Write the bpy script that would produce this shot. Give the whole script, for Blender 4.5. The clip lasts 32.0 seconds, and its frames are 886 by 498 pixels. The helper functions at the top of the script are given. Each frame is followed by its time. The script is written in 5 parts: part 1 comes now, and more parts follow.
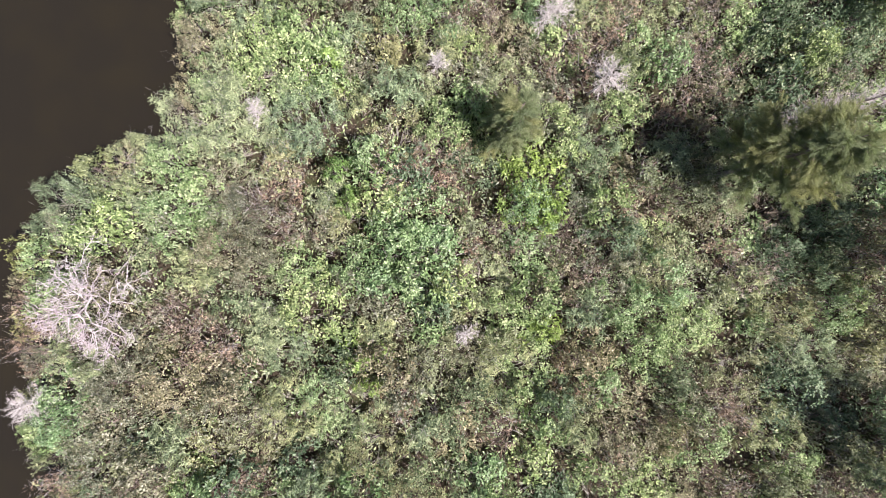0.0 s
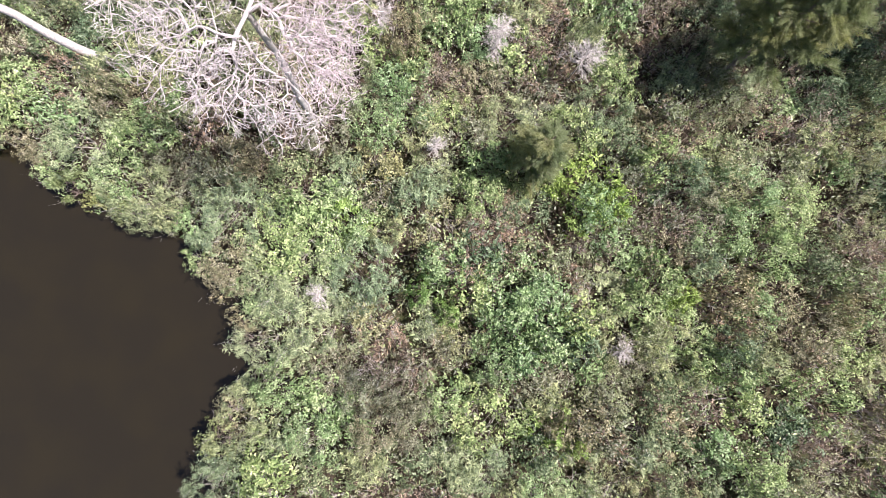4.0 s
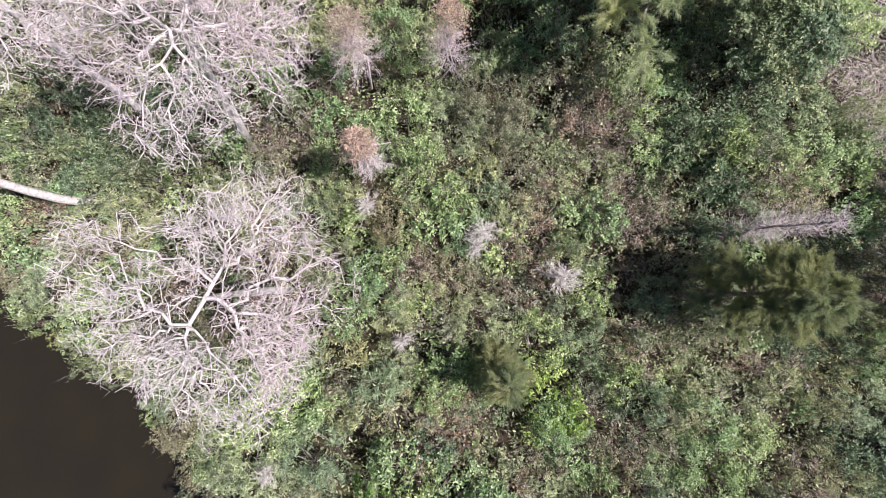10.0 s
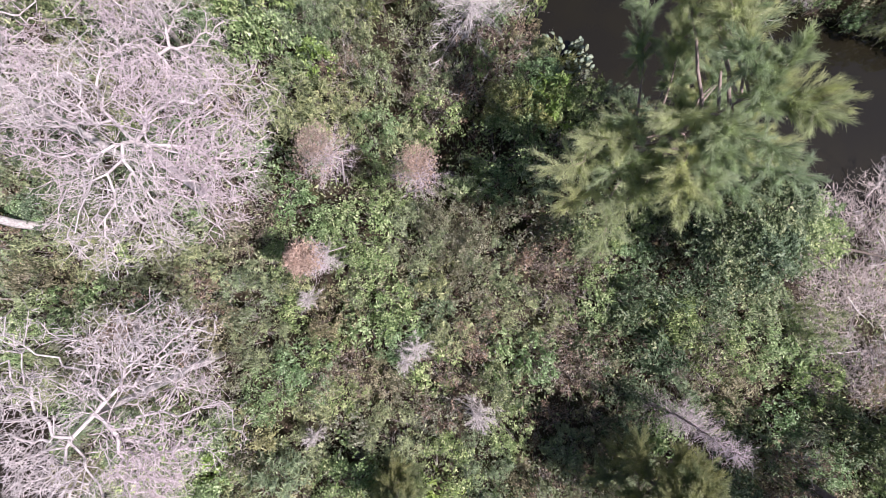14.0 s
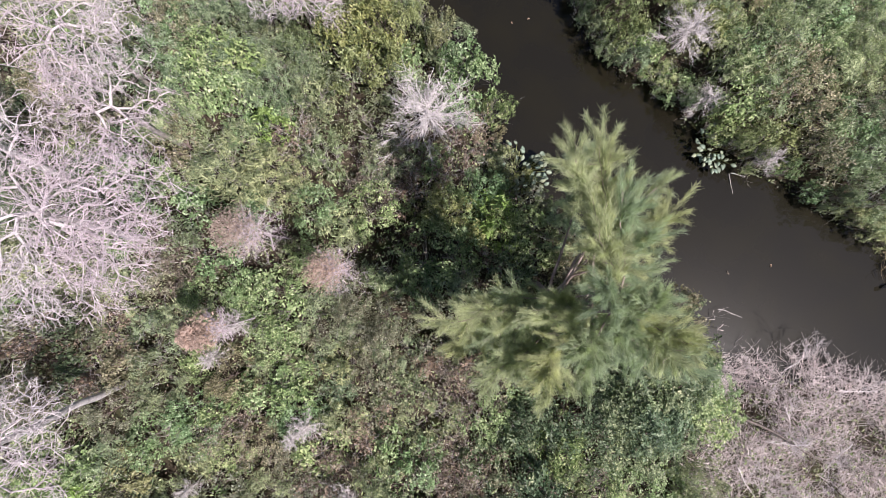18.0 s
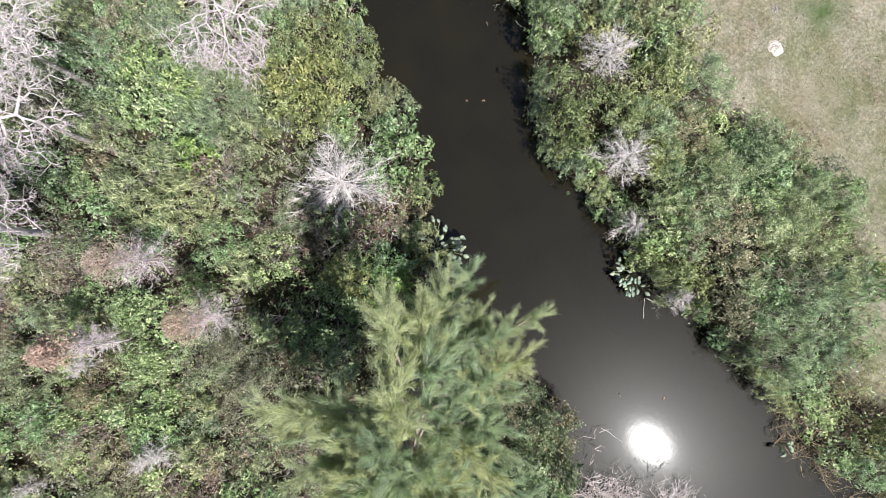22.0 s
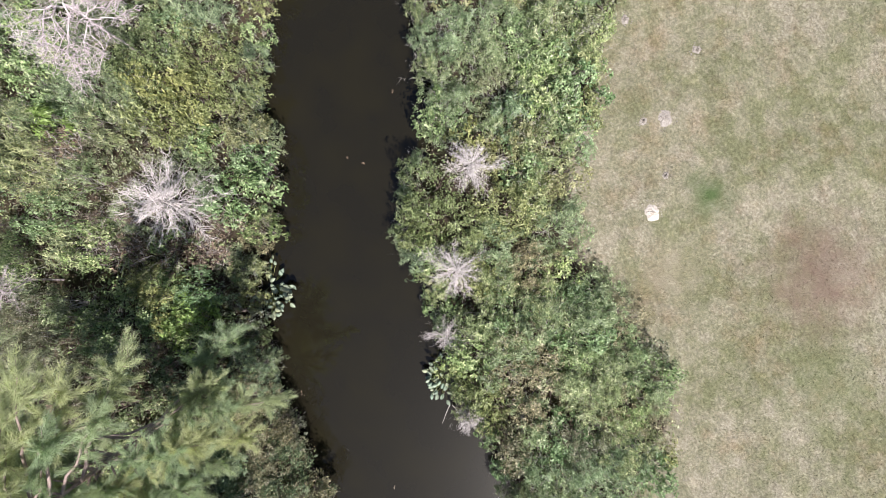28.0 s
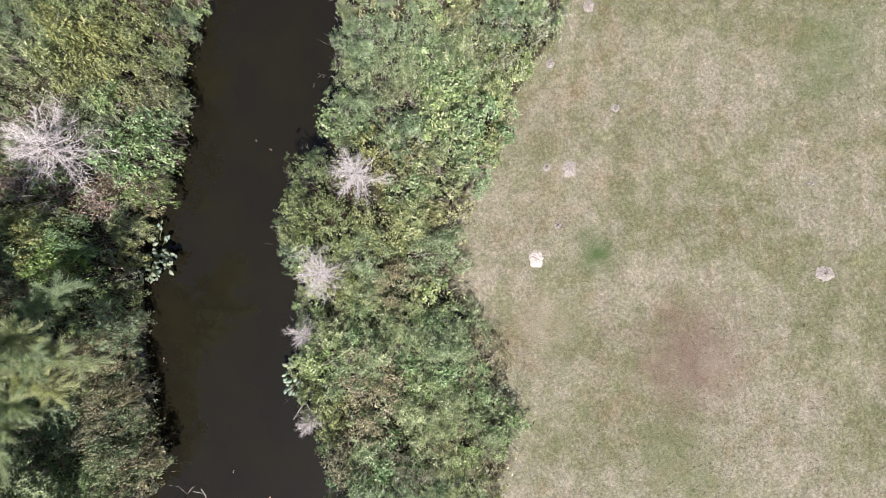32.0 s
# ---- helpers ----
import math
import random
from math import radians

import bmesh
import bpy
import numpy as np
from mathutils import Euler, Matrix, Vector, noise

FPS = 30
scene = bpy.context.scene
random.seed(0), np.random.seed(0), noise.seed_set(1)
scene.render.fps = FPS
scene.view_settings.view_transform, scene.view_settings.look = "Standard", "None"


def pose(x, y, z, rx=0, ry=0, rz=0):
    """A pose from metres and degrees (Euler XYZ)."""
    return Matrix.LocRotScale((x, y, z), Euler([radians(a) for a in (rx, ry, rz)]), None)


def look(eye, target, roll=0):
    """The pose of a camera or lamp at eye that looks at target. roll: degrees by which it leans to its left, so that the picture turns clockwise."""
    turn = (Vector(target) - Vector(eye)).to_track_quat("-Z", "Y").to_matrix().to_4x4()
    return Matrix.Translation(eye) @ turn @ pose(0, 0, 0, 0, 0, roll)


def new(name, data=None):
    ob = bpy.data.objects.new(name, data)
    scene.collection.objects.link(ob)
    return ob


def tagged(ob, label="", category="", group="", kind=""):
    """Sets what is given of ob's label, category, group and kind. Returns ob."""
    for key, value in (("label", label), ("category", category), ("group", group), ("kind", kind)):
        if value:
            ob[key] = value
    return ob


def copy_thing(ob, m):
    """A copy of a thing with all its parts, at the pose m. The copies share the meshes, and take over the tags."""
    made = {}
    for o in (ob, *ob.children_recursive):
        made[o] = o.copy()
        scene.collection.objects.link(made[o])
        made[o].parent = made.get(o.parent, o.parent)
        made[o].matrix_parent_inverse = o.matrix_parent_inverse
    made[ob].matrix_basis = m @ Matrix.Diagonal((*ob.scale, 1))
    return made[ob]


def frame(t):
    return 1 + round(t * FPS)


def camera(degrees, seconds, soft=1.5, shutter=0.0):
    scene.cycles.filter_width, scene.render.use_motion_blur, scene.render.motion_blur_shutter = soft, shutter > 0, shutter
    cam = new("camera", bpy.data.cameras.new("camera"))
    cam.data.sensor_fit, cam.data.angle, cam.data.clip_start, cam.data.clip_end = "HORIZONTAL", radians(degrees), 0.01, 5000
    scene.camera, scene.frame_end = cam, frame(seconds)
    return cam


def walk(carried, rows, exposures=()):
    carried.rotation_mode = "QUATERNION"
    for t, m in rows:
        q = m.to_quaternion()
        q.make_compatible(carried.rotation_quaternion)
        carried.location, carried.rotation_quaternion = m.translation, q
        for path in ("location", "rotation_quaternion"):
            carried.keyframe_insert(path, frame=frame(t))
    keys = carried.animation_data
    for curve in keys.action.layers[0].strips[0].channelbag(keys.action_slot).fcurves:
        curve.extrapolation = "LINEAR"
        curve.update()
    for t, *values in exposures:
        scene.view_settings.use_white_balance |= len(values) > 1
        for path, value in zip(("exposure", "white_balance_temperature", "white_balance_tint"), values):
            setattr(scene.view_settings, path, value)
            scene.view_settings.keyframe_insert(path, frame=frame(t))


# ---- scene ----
cam = camera(82.0, 32.0, soft=0.5)
METRES, EYE, TURN = 31.5, 16.25, -12.5
K = 1.255
ROWS = [
    (0.0, 0.0, 0.0, 0.0, 41.13, -86.57, -3.0),
    (0.5, -0.0149, 0.0036, 0.0004, 36.72, -86.42, -2.83),
    (1.0, -0.0299, 0.0079, 0.0006, 32.12, -86.28, -2.63),
    (1.5, -0.0461, 0.0128, 0.0007, 26.77, -86.22, -2.4),
    (2.0, -0.0619, 0.0172, 0.0006, 22.35, -86.17, -2.24),
    (2.5, -0.0754, 0.0212, -0.0003, 18.46, -86.12, -2.05),
    (3.0, -0.0895, 0.0231, -0.0011, 13.87, -85.94, -1.84),
    (3.5, -0.1055, 0.0247, -0.0021, 8.83, -85.79, -1.62),
    (5.5, -0.1142, 0.0803, -0.0011, -0.24, -85.87, -0.91),
    (6.0, -0.1111, 0.0949, 0.0001, 1.0, -85.99, -0.95),
    (6.5, -0.1103, 0.1095, 0.001, 2.28, -86.17, -1.01),
    (7.0, -0.1106, 0.1242, 0.0013, 3.78, -86.25, -1.14),
    (7.5, -0.1107, 0.1403, 0.0013, 5.32, -86.4, -1.25),
    (8.0, -0.1103, 0.1566, 0.0026, 6.36, -86.51, -1.33),
    (8.5, -0.1089, 0.1728, 0.0037, 7.28, -86.58, -1.38),
    (9.0, -0.1066, 0.1898, 0.0047, 8.93, -86.84, -1.44),
    (9.5, -0.1049, 0.2053, 0.0054, 10.97, -86.94, -1.56),
    (10.0, -0.1035, 0.2214, 0.0063, 12.39, -87.12, -1.61),
    (10.5, -0.1012, 0.2358, 0.0072, 13.01, -87.2, -1.63),
    (11.0, -0.0994, 0.25, 0.0083, 14.48, -87.36, -1.69),
    (11.5, -0.0975, 0.2645, 0.0094, 16.83, -87.55, -1.78),
    (12.0, -0.0959, 0.2798, 0.0102, 19.58, -87.71, -1.91),
    (12.5, -0.094, 0.2955, 0.0109, 21.99, -87.84, -1.9),
    (13.0, -0.0937, 0.3109, 0.0112, 23.58, -88.01, -2.01),
    (13.5, -0.0918, 0.3269, 0.0121, 24.56, -88.19, -1.93),
    (14.0, -0.09, 0.3422, 0.0132, 25.8, -88.26, -1.95),
    (14.5, -0.0881, 0.3583, 0.014, 27.58, -88.52, -1.93),
    (16.5, -0.0809, 0.4187, 0.0175, 33.72, -88.94, -1.78),
    (17.0, -0.0796, 0.4338, 0.0181, 34.95, -89.09, -1.75),
    (17.5, -0.0772, 0.4489, 0.019, 36.52, -89.18, -1.72),
    (18.0, -0.0746, 0.4642, 0.02, 38.48, -89.32, -1.66),
    (18.5, -0.0724, 0.4799, 0.0206, 40.42, -89.47, -1.57),
    (19.0, -0.07, 0.4965, 0.021, 42.36, -89.62, -1.47),
    (19.5, -0.0678, 0.513, 0.0217, 44.14, -89.78, -1.4),
    (20.0, -0.0653, 0.5284, 0.0225, 45.78, -89.83, -1.34),
    (20.5, -0.0632, 0.5439, 0.0229, 47.43, -89.92, -1.26),
    (21.0, -0.0608, 0.559, 0.0227, 49.07, -90.01, -1.18),
    (21.5, -0.0588, 0.5739, 0.022, 50.45, -90.09, -1.07),
    (22.0, -0.0574, 0.5889, 0.0211, 51.95, -90.13, -0.98),
    (22.5, -0.0568, 0.6038, 0.0204, 53.29, -90.18, -0.92),
    (23.0, -0.0547, 0.6185, 0.0204, 54.75, -90.24, -0.87),
    (23.5, -0.052, 0.6348, 0.0204, 56.55, -90.33, -0.76),
    (24.0, -0.0498, 0.6512, 0.0206, 58.32, -90.37, -0.68),
    (24.5, -0.0488, 0.6669, 0.0204, 60.11, -90.43, -0.58),
    (25.0, -0.0491, 0.6822, 0.0198, 61.89, -90.47, -0.51),
    (25.5, -0.0494, 0.6981, 0.0194, 63.53, -90.51, -0.39),
    (27.5, -0.0448, 0.7651, 0.0193, 69.49, -90.87, 0.22),
    (28.0, -0.0423, 0.7816, 0.0198, 71.47, -90.91, 0.42),
    (28.5, -0.0408, 0.7987, 0.02, 73.69, -90.92, 0.64),
    (29.0, -0.0402, 0.815, 0.0202, 75.48, -90.91, 0.77),
    (29.5, -0.0398, 0.8316, 0.0202, 76.83, -90.95, 0.96),
    (30.0, -0.0388, 0.8476, 0.0198, 78.09, -90.95, 1.11),
    (30.5, -0.0369, 0.8632, 0.0194, 79.35, -90.93, 1.28),
    (31.0, -0.0345, 0.8788, 0.0191, 80.87, -90.91, 1.42),
    (31.5, -0.0321, 0.8941, 0.0185, 82.35, -90.86, 1.58),
    (32.0, -0.0294, 0.9089, 0.018, 83.72, -90.81, 1.71),
]
EXPOSURE = [(0.0, 1.11, 6500, 17), (4.0, 1.16, 6500, 17), (9.0, 0.88, 6400, 17), (11.0, 0.77, 6400, 16), (14.0, 0.68, 6300, 22), (18.0, 0.68, 6350, 19), (20.0, 0.76, 6350, 14), (22.0, 0.87, 6270, 10), (25.0, 0.85, 6330, 9), (28.0, 0.85, 6450, 13), (32.0, 0.78, 6450, 15)]
walk(cam, [(t, pose(0, 0, EYE, 0, 0, TURN) @ pose(METRES * x, METRES * y, K * METRES * z, (90 + pitch) / K, roll / K, yaw)) for t, x, y, z, yaw, pitch, roll in ROWS], EXPOSURE)

# ---- sky and sun ----
SUN_EL, SUN_AZ = 60.2, -3.0
SUN_DIR = Vector((math.cos(radians(SUN_EL)) * math.cos(radians(SUN_AZ)), math.cos(radians(SUN_EL)) * math.sin(radians(SUN_AZ)), math.sin(radians(SUN_EL))))
world = bpy.data.worlds.new("world")
scene.world = world
world.use_nodes = True
wn = world.node_tree.nodes
sky = wn.new("ShaderNodeTexSky")
sky.sky_type = "NISHITA"
sky.sun_disc = False
sky.dust_density = 1.2
sky.sun_elevation = radians(SUN_EL)
sky.sun_rotation = radians(90 - SUN_AZ)
world.node_tree.links.new(sky.outputs[0], wn["Background"].inputs[0])
wn["Background"].inputs[1].default_value = 0.056
sun_data = bpy.data.lights.new("sun", "SUN")
sun_data.energy, sun_data.angle, sun_data.color = 5.0, radians(0.53), (1.0, 0.97, 0.93)
sun = new("sun", sun_data)
sun.matrix_world = look((0, 0, 60), Vector((0, 0, 60)) - SUN_DIR)

# ---- materials ----
def shader(name):
    m = bpy.data.materials.new(name)
    m.use_nodes = True
    nt = m.node_tree
    return m, nt, nt.nodes["Principled BSDF"]


def node(nt, kind, **values):
    n = nt.nodes.new(kind)
    for k, v in values.items():
        n.inputs[k].default_value = v
    return n


def ramp(nt, fac, stops):
    r = nt.nodes.new("ShaderNodeValToRGB")
    while len(r.color_ramp.elements) < len(stops):
        r.color_ramp.elements.new(0.5)
    for e, (p, c) in zip(r.color_ramp.elements, stops):
        e.position, e.color = p, (*c, 1)
    nt.links.new(fac, r.inputs[0])
    return r.outputs[0]


def mix(nt, fac, a, b, blend="MIX"):
    m = nt.nodes.new("ShaderNodeMix")
    m.data_type, m.blend_type = "RGBA", blend
    for sock, v in ((m.inputs[0], fac), (m.inputs[6], a), (m.inputs[7], b)):
        if isinstance(v, (int, float)):
            sock.default_value = v
        elif isinstance(v, tuple):
            sock.default_value = (*v, 1)
        else:
            nt.links.new(v, sock)
    return m.outputs[2]


def leaf_material(name, dark, mid, light, rough=0.5, glow=0.22, patch=0.0, patch_colour=(0.2, 0.15, 0.06)):
    """A leaf: each one its own tone, each plant its own tint, light passing through."""
    m, nt, b = shader(name)
    geo = nt.nodes.new("ShaderNodeNewGeometry")
    info = nt.nodes.new("ShaderNodeObjectInfo")
    col = ramp(nt, geo.outputs["Random Per Island"], [(0.0, tuple(0.8 * d + 0.2 * c for d, c in zip(dark, mid))), (0.45, mid), (1.0, tuple(0.85 * d + 0.15 * c for d, c in zip(light, mid)))])
    big = node(nt, "ShaderNodeTexNoise", Scale=4.0, Detail=2.5)
    nt.links.new(geo.outputs["Position"], big.inputs["Vector"])
    tone = ramp(nt, big.outputs[0], [(0.34, (0.72, 0.73, 0.73)), (0.66, (1.32, 1.31, 1.29))])
    col = mix(nt, 1.0, col, tone, "MULTIPLY")
    sprig = nt.nodes.new("ShaderNodeAttribute")
    sprig.attribute_name = "sprig"
    tones = [(0.0, tuple(1.0 * d / m for d, m in zip(dark, mid))), (0.5, (1.0, 1.0, 1.0)), (1.0, tuple(0.88 * c / m for c, m in zip(light, mid)))]
    col = mix(nt, 1.0, col, ramp(nt, sprig.outputs["Fac"], tones), "MULTIPLY")
    tint = ramp(nt, info.outputs["Random"], [(0.0, (0.78, 0.88, 0.92)), (0.5, (1.0, 1.0, 1.0)), (1.0, (1.18, 1.09, 0.98))])
    col = mix(nt, 1.0, col, tint, "MULTIPLY")
    if patch:
        wear = node(nt, "ShaderNodeTexNoise", Scale=6.0, Detail=2.0)
        nt.links.new(geo.outputs["Position"], wear.inputs["Vector"])
        col = mix(nt, ramp(nt, wear.outputs[0], [(0.62 - patch * 0.2, (0, 0, 0)), (0.72, (1, 1, 1))]), col, patch_colour)
    nt.links.new(col, b.inputs["Base Color"])
    b.inputs["Roughness"].default_value = rough
    b.inputs["Specular IOR Level"].default_value = 0.28
    tr = nt.nodes.new("ShaderNodeBsdfTranslucent")
    nt.links.new(mix(nt, 1.0, col, (1.12, 1.22, 0.75), "MULTIPLY"), tr.inputs[0])
    ms = nt.nodes.new("ShaderNodeMixShader")
    ms.inputs[0].default_value = glow
    nt.links.new(b.outputs[0], ms.inputs[1])
    nt.links.new(tr.outputs[0], ms.inputs[2])
    nt.links.new(ms.outputs[0], nt.nodes["Material Output"].inputs[0])
    return m


def wood_material(name, dark, light, scale=9.0, rough=0.8):
    m, nt, b = shader(name)
    geo = nt.nodes.new("ShaderNodeNewGeometry")
    n = node(nt, "ShaderNodeTexNoise", Scale=scale, Detail=5.0, Roughness=0.65)
    nt.links.new(geo.outputs["Position"], n.inputs["Vector"])
    col = ramp(nt, n.outputs[0], [(0.3, dark), (0.7, light)])
    tone = ramp(nt, geo.outputs["Random Per Island"], [(0.0, (0.7, 0.68, 0.66)), (1.0, (1.15, 1.12, 1.1))])
    col = mix(nt, 1.0, col, tone, "MULTIPLY")
    nt.links.new(col, b.inputs["Base Color"])
    b.inputs["Roughness"].default_value = rough
    bump = node(nt, "ShaderNodeBump", Strength=0.5, Distance=0.01)
    nt.links.new(n.outputs[0], bump.inputs["Height"])
    nt.links.new(bump.outputs[0], b.inputs["Normal"])
    return m


LEAF = {
    "lime": leaf_material("lime_leaf", (0.13, 0.195, 0.05), (0.255, 0.36, 0.11), (0.41, 0.53, 0.215), glow=0.35),
    "gold": leaf_material("gold_leaf", (0.118, 0.124, 0.062), (0.233, 0.247, 0.130), (0.374, 0.390, 0.241)),
    "fresh": leaf_material("fresh_leaf", (0.095, 0.148, 0.058), (0.223, 0.318, 0.134), (0.415, 0.508, 0.272)),
    "olive": leaf_material("olive_leaf", (0.099, 0.100, 0.058), (0.216, 0.210, 0.131), (0.391, 0.372, 0.267), patch=0.25, patch_colour=(0.20, 0.155, 0.105)),
    "grey": leaf_material("grey_leaf", (0.109, 0.141, 0.081), (0.245, 0.286, 0.157), (0.398, 0.442, 0.257)),
    "deep": leaf_material("deep_leaf", (0.059, 0.087, 0.044), (0.136, 0.189, 0.097), (0.277, 0.332, 0.199)),
    "bank": leaf_material("bank_leaf", (0.098, 0.137, 0.063), (0.222, 0.290, 0.141), (0.403, 0.466, 0.272)),
    "wax": leaf_material("wax_leaf", (0.112, 0.128, 0.047), (0.234, 0.262, 0.107), (0.390, 0.418, 0.202)),
    "rust": leaf_material("rust_leaf", (0.22, 0.145, 0.115), (0.38, 0.265, 0.215), (0.52, 0.39, 0.33), glow=0.2),
    "brown": leaf_material("brown_leaf", (0.084, 0.059, 0.041), (0.216, 0.153, 0.115), (0.408, 0.307, 0.241), glow=0.12, rough=0.7),
    "needle": leaf_material("pine_needle", (0.255, 0.285, 0.165), (0.37, 0.41, 0.265), (0.485, 0.525, 0.355), glow=0.45, rough=0.55),
    "young": leaf_material("young_pine_needle", (0.13, 0.145, 0.07), (0.225, 0.245, 0.125), (0.335, 0.35, 0.20), glow=0.35, rough=0.55),
    "pad": leaf_material("water_leaf", (0.15, 0.19, 0.125), (0.26, 0.31, 0.225), (0.38, 0.43, 0.34), glow=0.2, rough=0.35),
}
WOOD = {
    "white": wood_material("bleached_wood", (0.40, 0.36, 0.365), (0.70, 0.65, 0.66)),
    "pink": wood_material("pinkish_dead_twig", (0.40, 0.335, 0.355), (0.66, 0.58, 0.615)),
    "brown": wood_material("brown_twig", (0.17, 0.125, 0.11), (0.38, 0.30, 0.275)),
    "grey": wood_material("grey_bark", (0.22, 0.195, 0.175), (0.46, 0.42, 0.39)),
    "pale": wood_material("pale_twig", (0.34, 0.315, 0.30), (0.62, 0.585, 0.57)),
    "trunk": wood_material("weathered_bare_trunk", (0.30, 0.27, 0.265), (0.70, 0.665, 0.66), 14.0),
    "dark": wood_material("dark_bark", (0.07, 0.055, 0.045), (0.18, 0.15, 0.125)),
    "straw": wood_material("dry_straw", (0.20, 0.15, 0.085), (0.42, 0.34, 0.21)),
    "reed": wood_material("dead_reed", (0.44, 0.375, 0.355), (0.86, 0.785, 0.77)),
    "ash": wood_material("ashen_dead_twig", (0.42, 0.385, 0.38), (0.70, 0.655, 0.645)),
}


def lawn_colour(nt, pos):
    """Dry mown turf: straw and olive mottling, faint mower bands, a few patches of their own."""
    fine = node(nt, "ShaderNodeTexNoise", Scale=11.0, Detail=7.0, Roughness=0.85)
    mid = node(nt, "ShaderNodeTexNoise", Scale=1.7, Detail=5.0, Roughness=0.6)
    big = node(nt, "ShaderNodeTexNoise", Scale=0.33, Detail=3.0)
    lane = nt.nodes.new("ShaderNodeAttribute")
    lane.attribute_name = "lane"
    band = node(nt, "ShaderNodeTexNoise", Scale=1.6, Detail=3.0, Roughness=0.6)
    band.noise_dimensions = "1D"
    nt.links.new(lane.outputs["Fac"], band.inputs["W"])
    stain = node(nt, "ShaderNodeTexNoise", Scale=0.8, Detail=6.0, Roughness=0.7)
    shift = nt.nodes.new("ShaderNodeMapping")
    shift.inputs["Location"].default_value = (31, 7, 0)
    nt.links.new(pos, shift.inputs["Vector"])
    nt.links.new(shift.outputs[0], stain.inputs["Vector"])
    for n in (fine, mid, big):
        nt.links.new(pos, n.inputs["Vector"])
    col = ramp(nt, fine.outputs[0], [(0.3, (0.12, 0.102, 0.078)), (0.5, (0.219, 0.200, 0.152)), (0.68, (0.342, 0.318, 0.252))])
    green = ramp(nt, fine.outputs[0], [(0.3, (0.088, 0.086, 0.05)), (0.5, (0.130, 0.134, 0.076)), (0.68, (0.212, 0.212, 0.128))])
    f = ramp(nt, mid.outputs[0], [(0.40, (0, 0, 0)), (0.57, (1, 1, 1))])
    f2 = ramp(nt, big.outputs[0], [(0.44, (0.0, 0.0, 0.0)), (0.56, (1, 1, 1))])
    col = mix(nt, mix(nt, 0.5, f, f2), col, green)
    col = mix(nt, ramp(nt, stain.outputs[0], [(0.5, (0, 0, 0)), (0.7, (0.75, 0.75, 0.75))]), col, mix(nt, 1.0, col, (0.92, 0.78, 0.7), "MULTIPLY"))
    col = mix(nt, ramp(nt, stain.outputs[0], [(0.28, (0.8, 0.8, 0.8)), (0.42, (0, 0, 0))]), col, mix(nt, 1.0, col, (1.25, 1.22, 1.18), "MULTIPLY"))
    col = mix(nt, 1.0, col, ramp(nt, band.outputs[0], [(0.34, (0.93, 0.935, 0.915)), (0.66, (1.055, 1.05, 1.045))]), "MULTIPLY")

    grain = node(nt, "ShaderNodeTexNoise", Scale=5.5, Detail=4.0, Roughness=0.7)
    nt.links.new(pos, grain.inputs["Vector"])
    col = mix(nt, 1.0, col, ramp(nt, grain.outputs[0], [(0.32, (0.84, 0.84, 0.84)), (0.5, (0.98, 0.97, 0.96)), (0.68, (1.14, 1.12, 1.11))]), "MULTIPLY")

    def spot(x, y, r, inner, outer, colour, amount, stretch=1.0):
        nonlocal col
        d = nt.nodes.new("ShaderNodeVectorMath")
        d.operation = "DISTANCE"
        sc = nt.nodes.new("ShaderNodeMapping")
        sc.inputs["Scale"].default_value = (1.0, stretch, 0.0)
        jit = node(nt, "ShaderNodeTexNoise", Scale=1.6, Detail=4.0)
        nt.links.new(pos, jit.inputs["Vector"])
        nt.links.new(pos, sc.inputs["Vector"])
        nt.links.new(sc.outputs[0], d.inputs[0])
        d.inputs[1].default_value = (x, y * stretch, 0)
        s = nt.nodes.new("ShaderNodeMath")
        s.operation = "MULTIPLY_ADD"
        nt.links.new(jit.outputs[0], s.inputs[0])
        s.inputs[1].default_value = r * 1.6
        nt.links.new(d.outputs["Value"], s.inputs[2])
        q = nt.nodes.new("ShaderNodeMapRange")
        nt.links.new(s.outputs[0], q.inputs[0])
        q.inputs[1].default_value, q.inputs[2].default_value = r * (inner + 0.8), r * (outer + 0.8)
        q.inputs[3].default_value, q.inputs[4].default_value = amount, 0.0
        col = mix(nt, q.outputs[0], col, colour)

    spot(11.1, 33.9, 2.0, 0.0, 1.25, (0.145, 0.098, 0.08), 0.8)
    spot(7.05, 32.3, 0.85, 0.0, 1.25, (0.07, 0.10, 0.04), 1.0, 1.3)
    spot(3.4, 41.2, 1.9, 0.2, 1.2, (0.09, 0.12, 0.055), 0.4)
    spot(14.2, 32.3, 1.5, 0.1, 1.2, (0.11, 0.13, 0.06), 0.45)
    spot(8.6, 30.2, 1.0, 0.1, 1.3, (0.24, 0.205, 0.15), 0.5)
    return col, fine


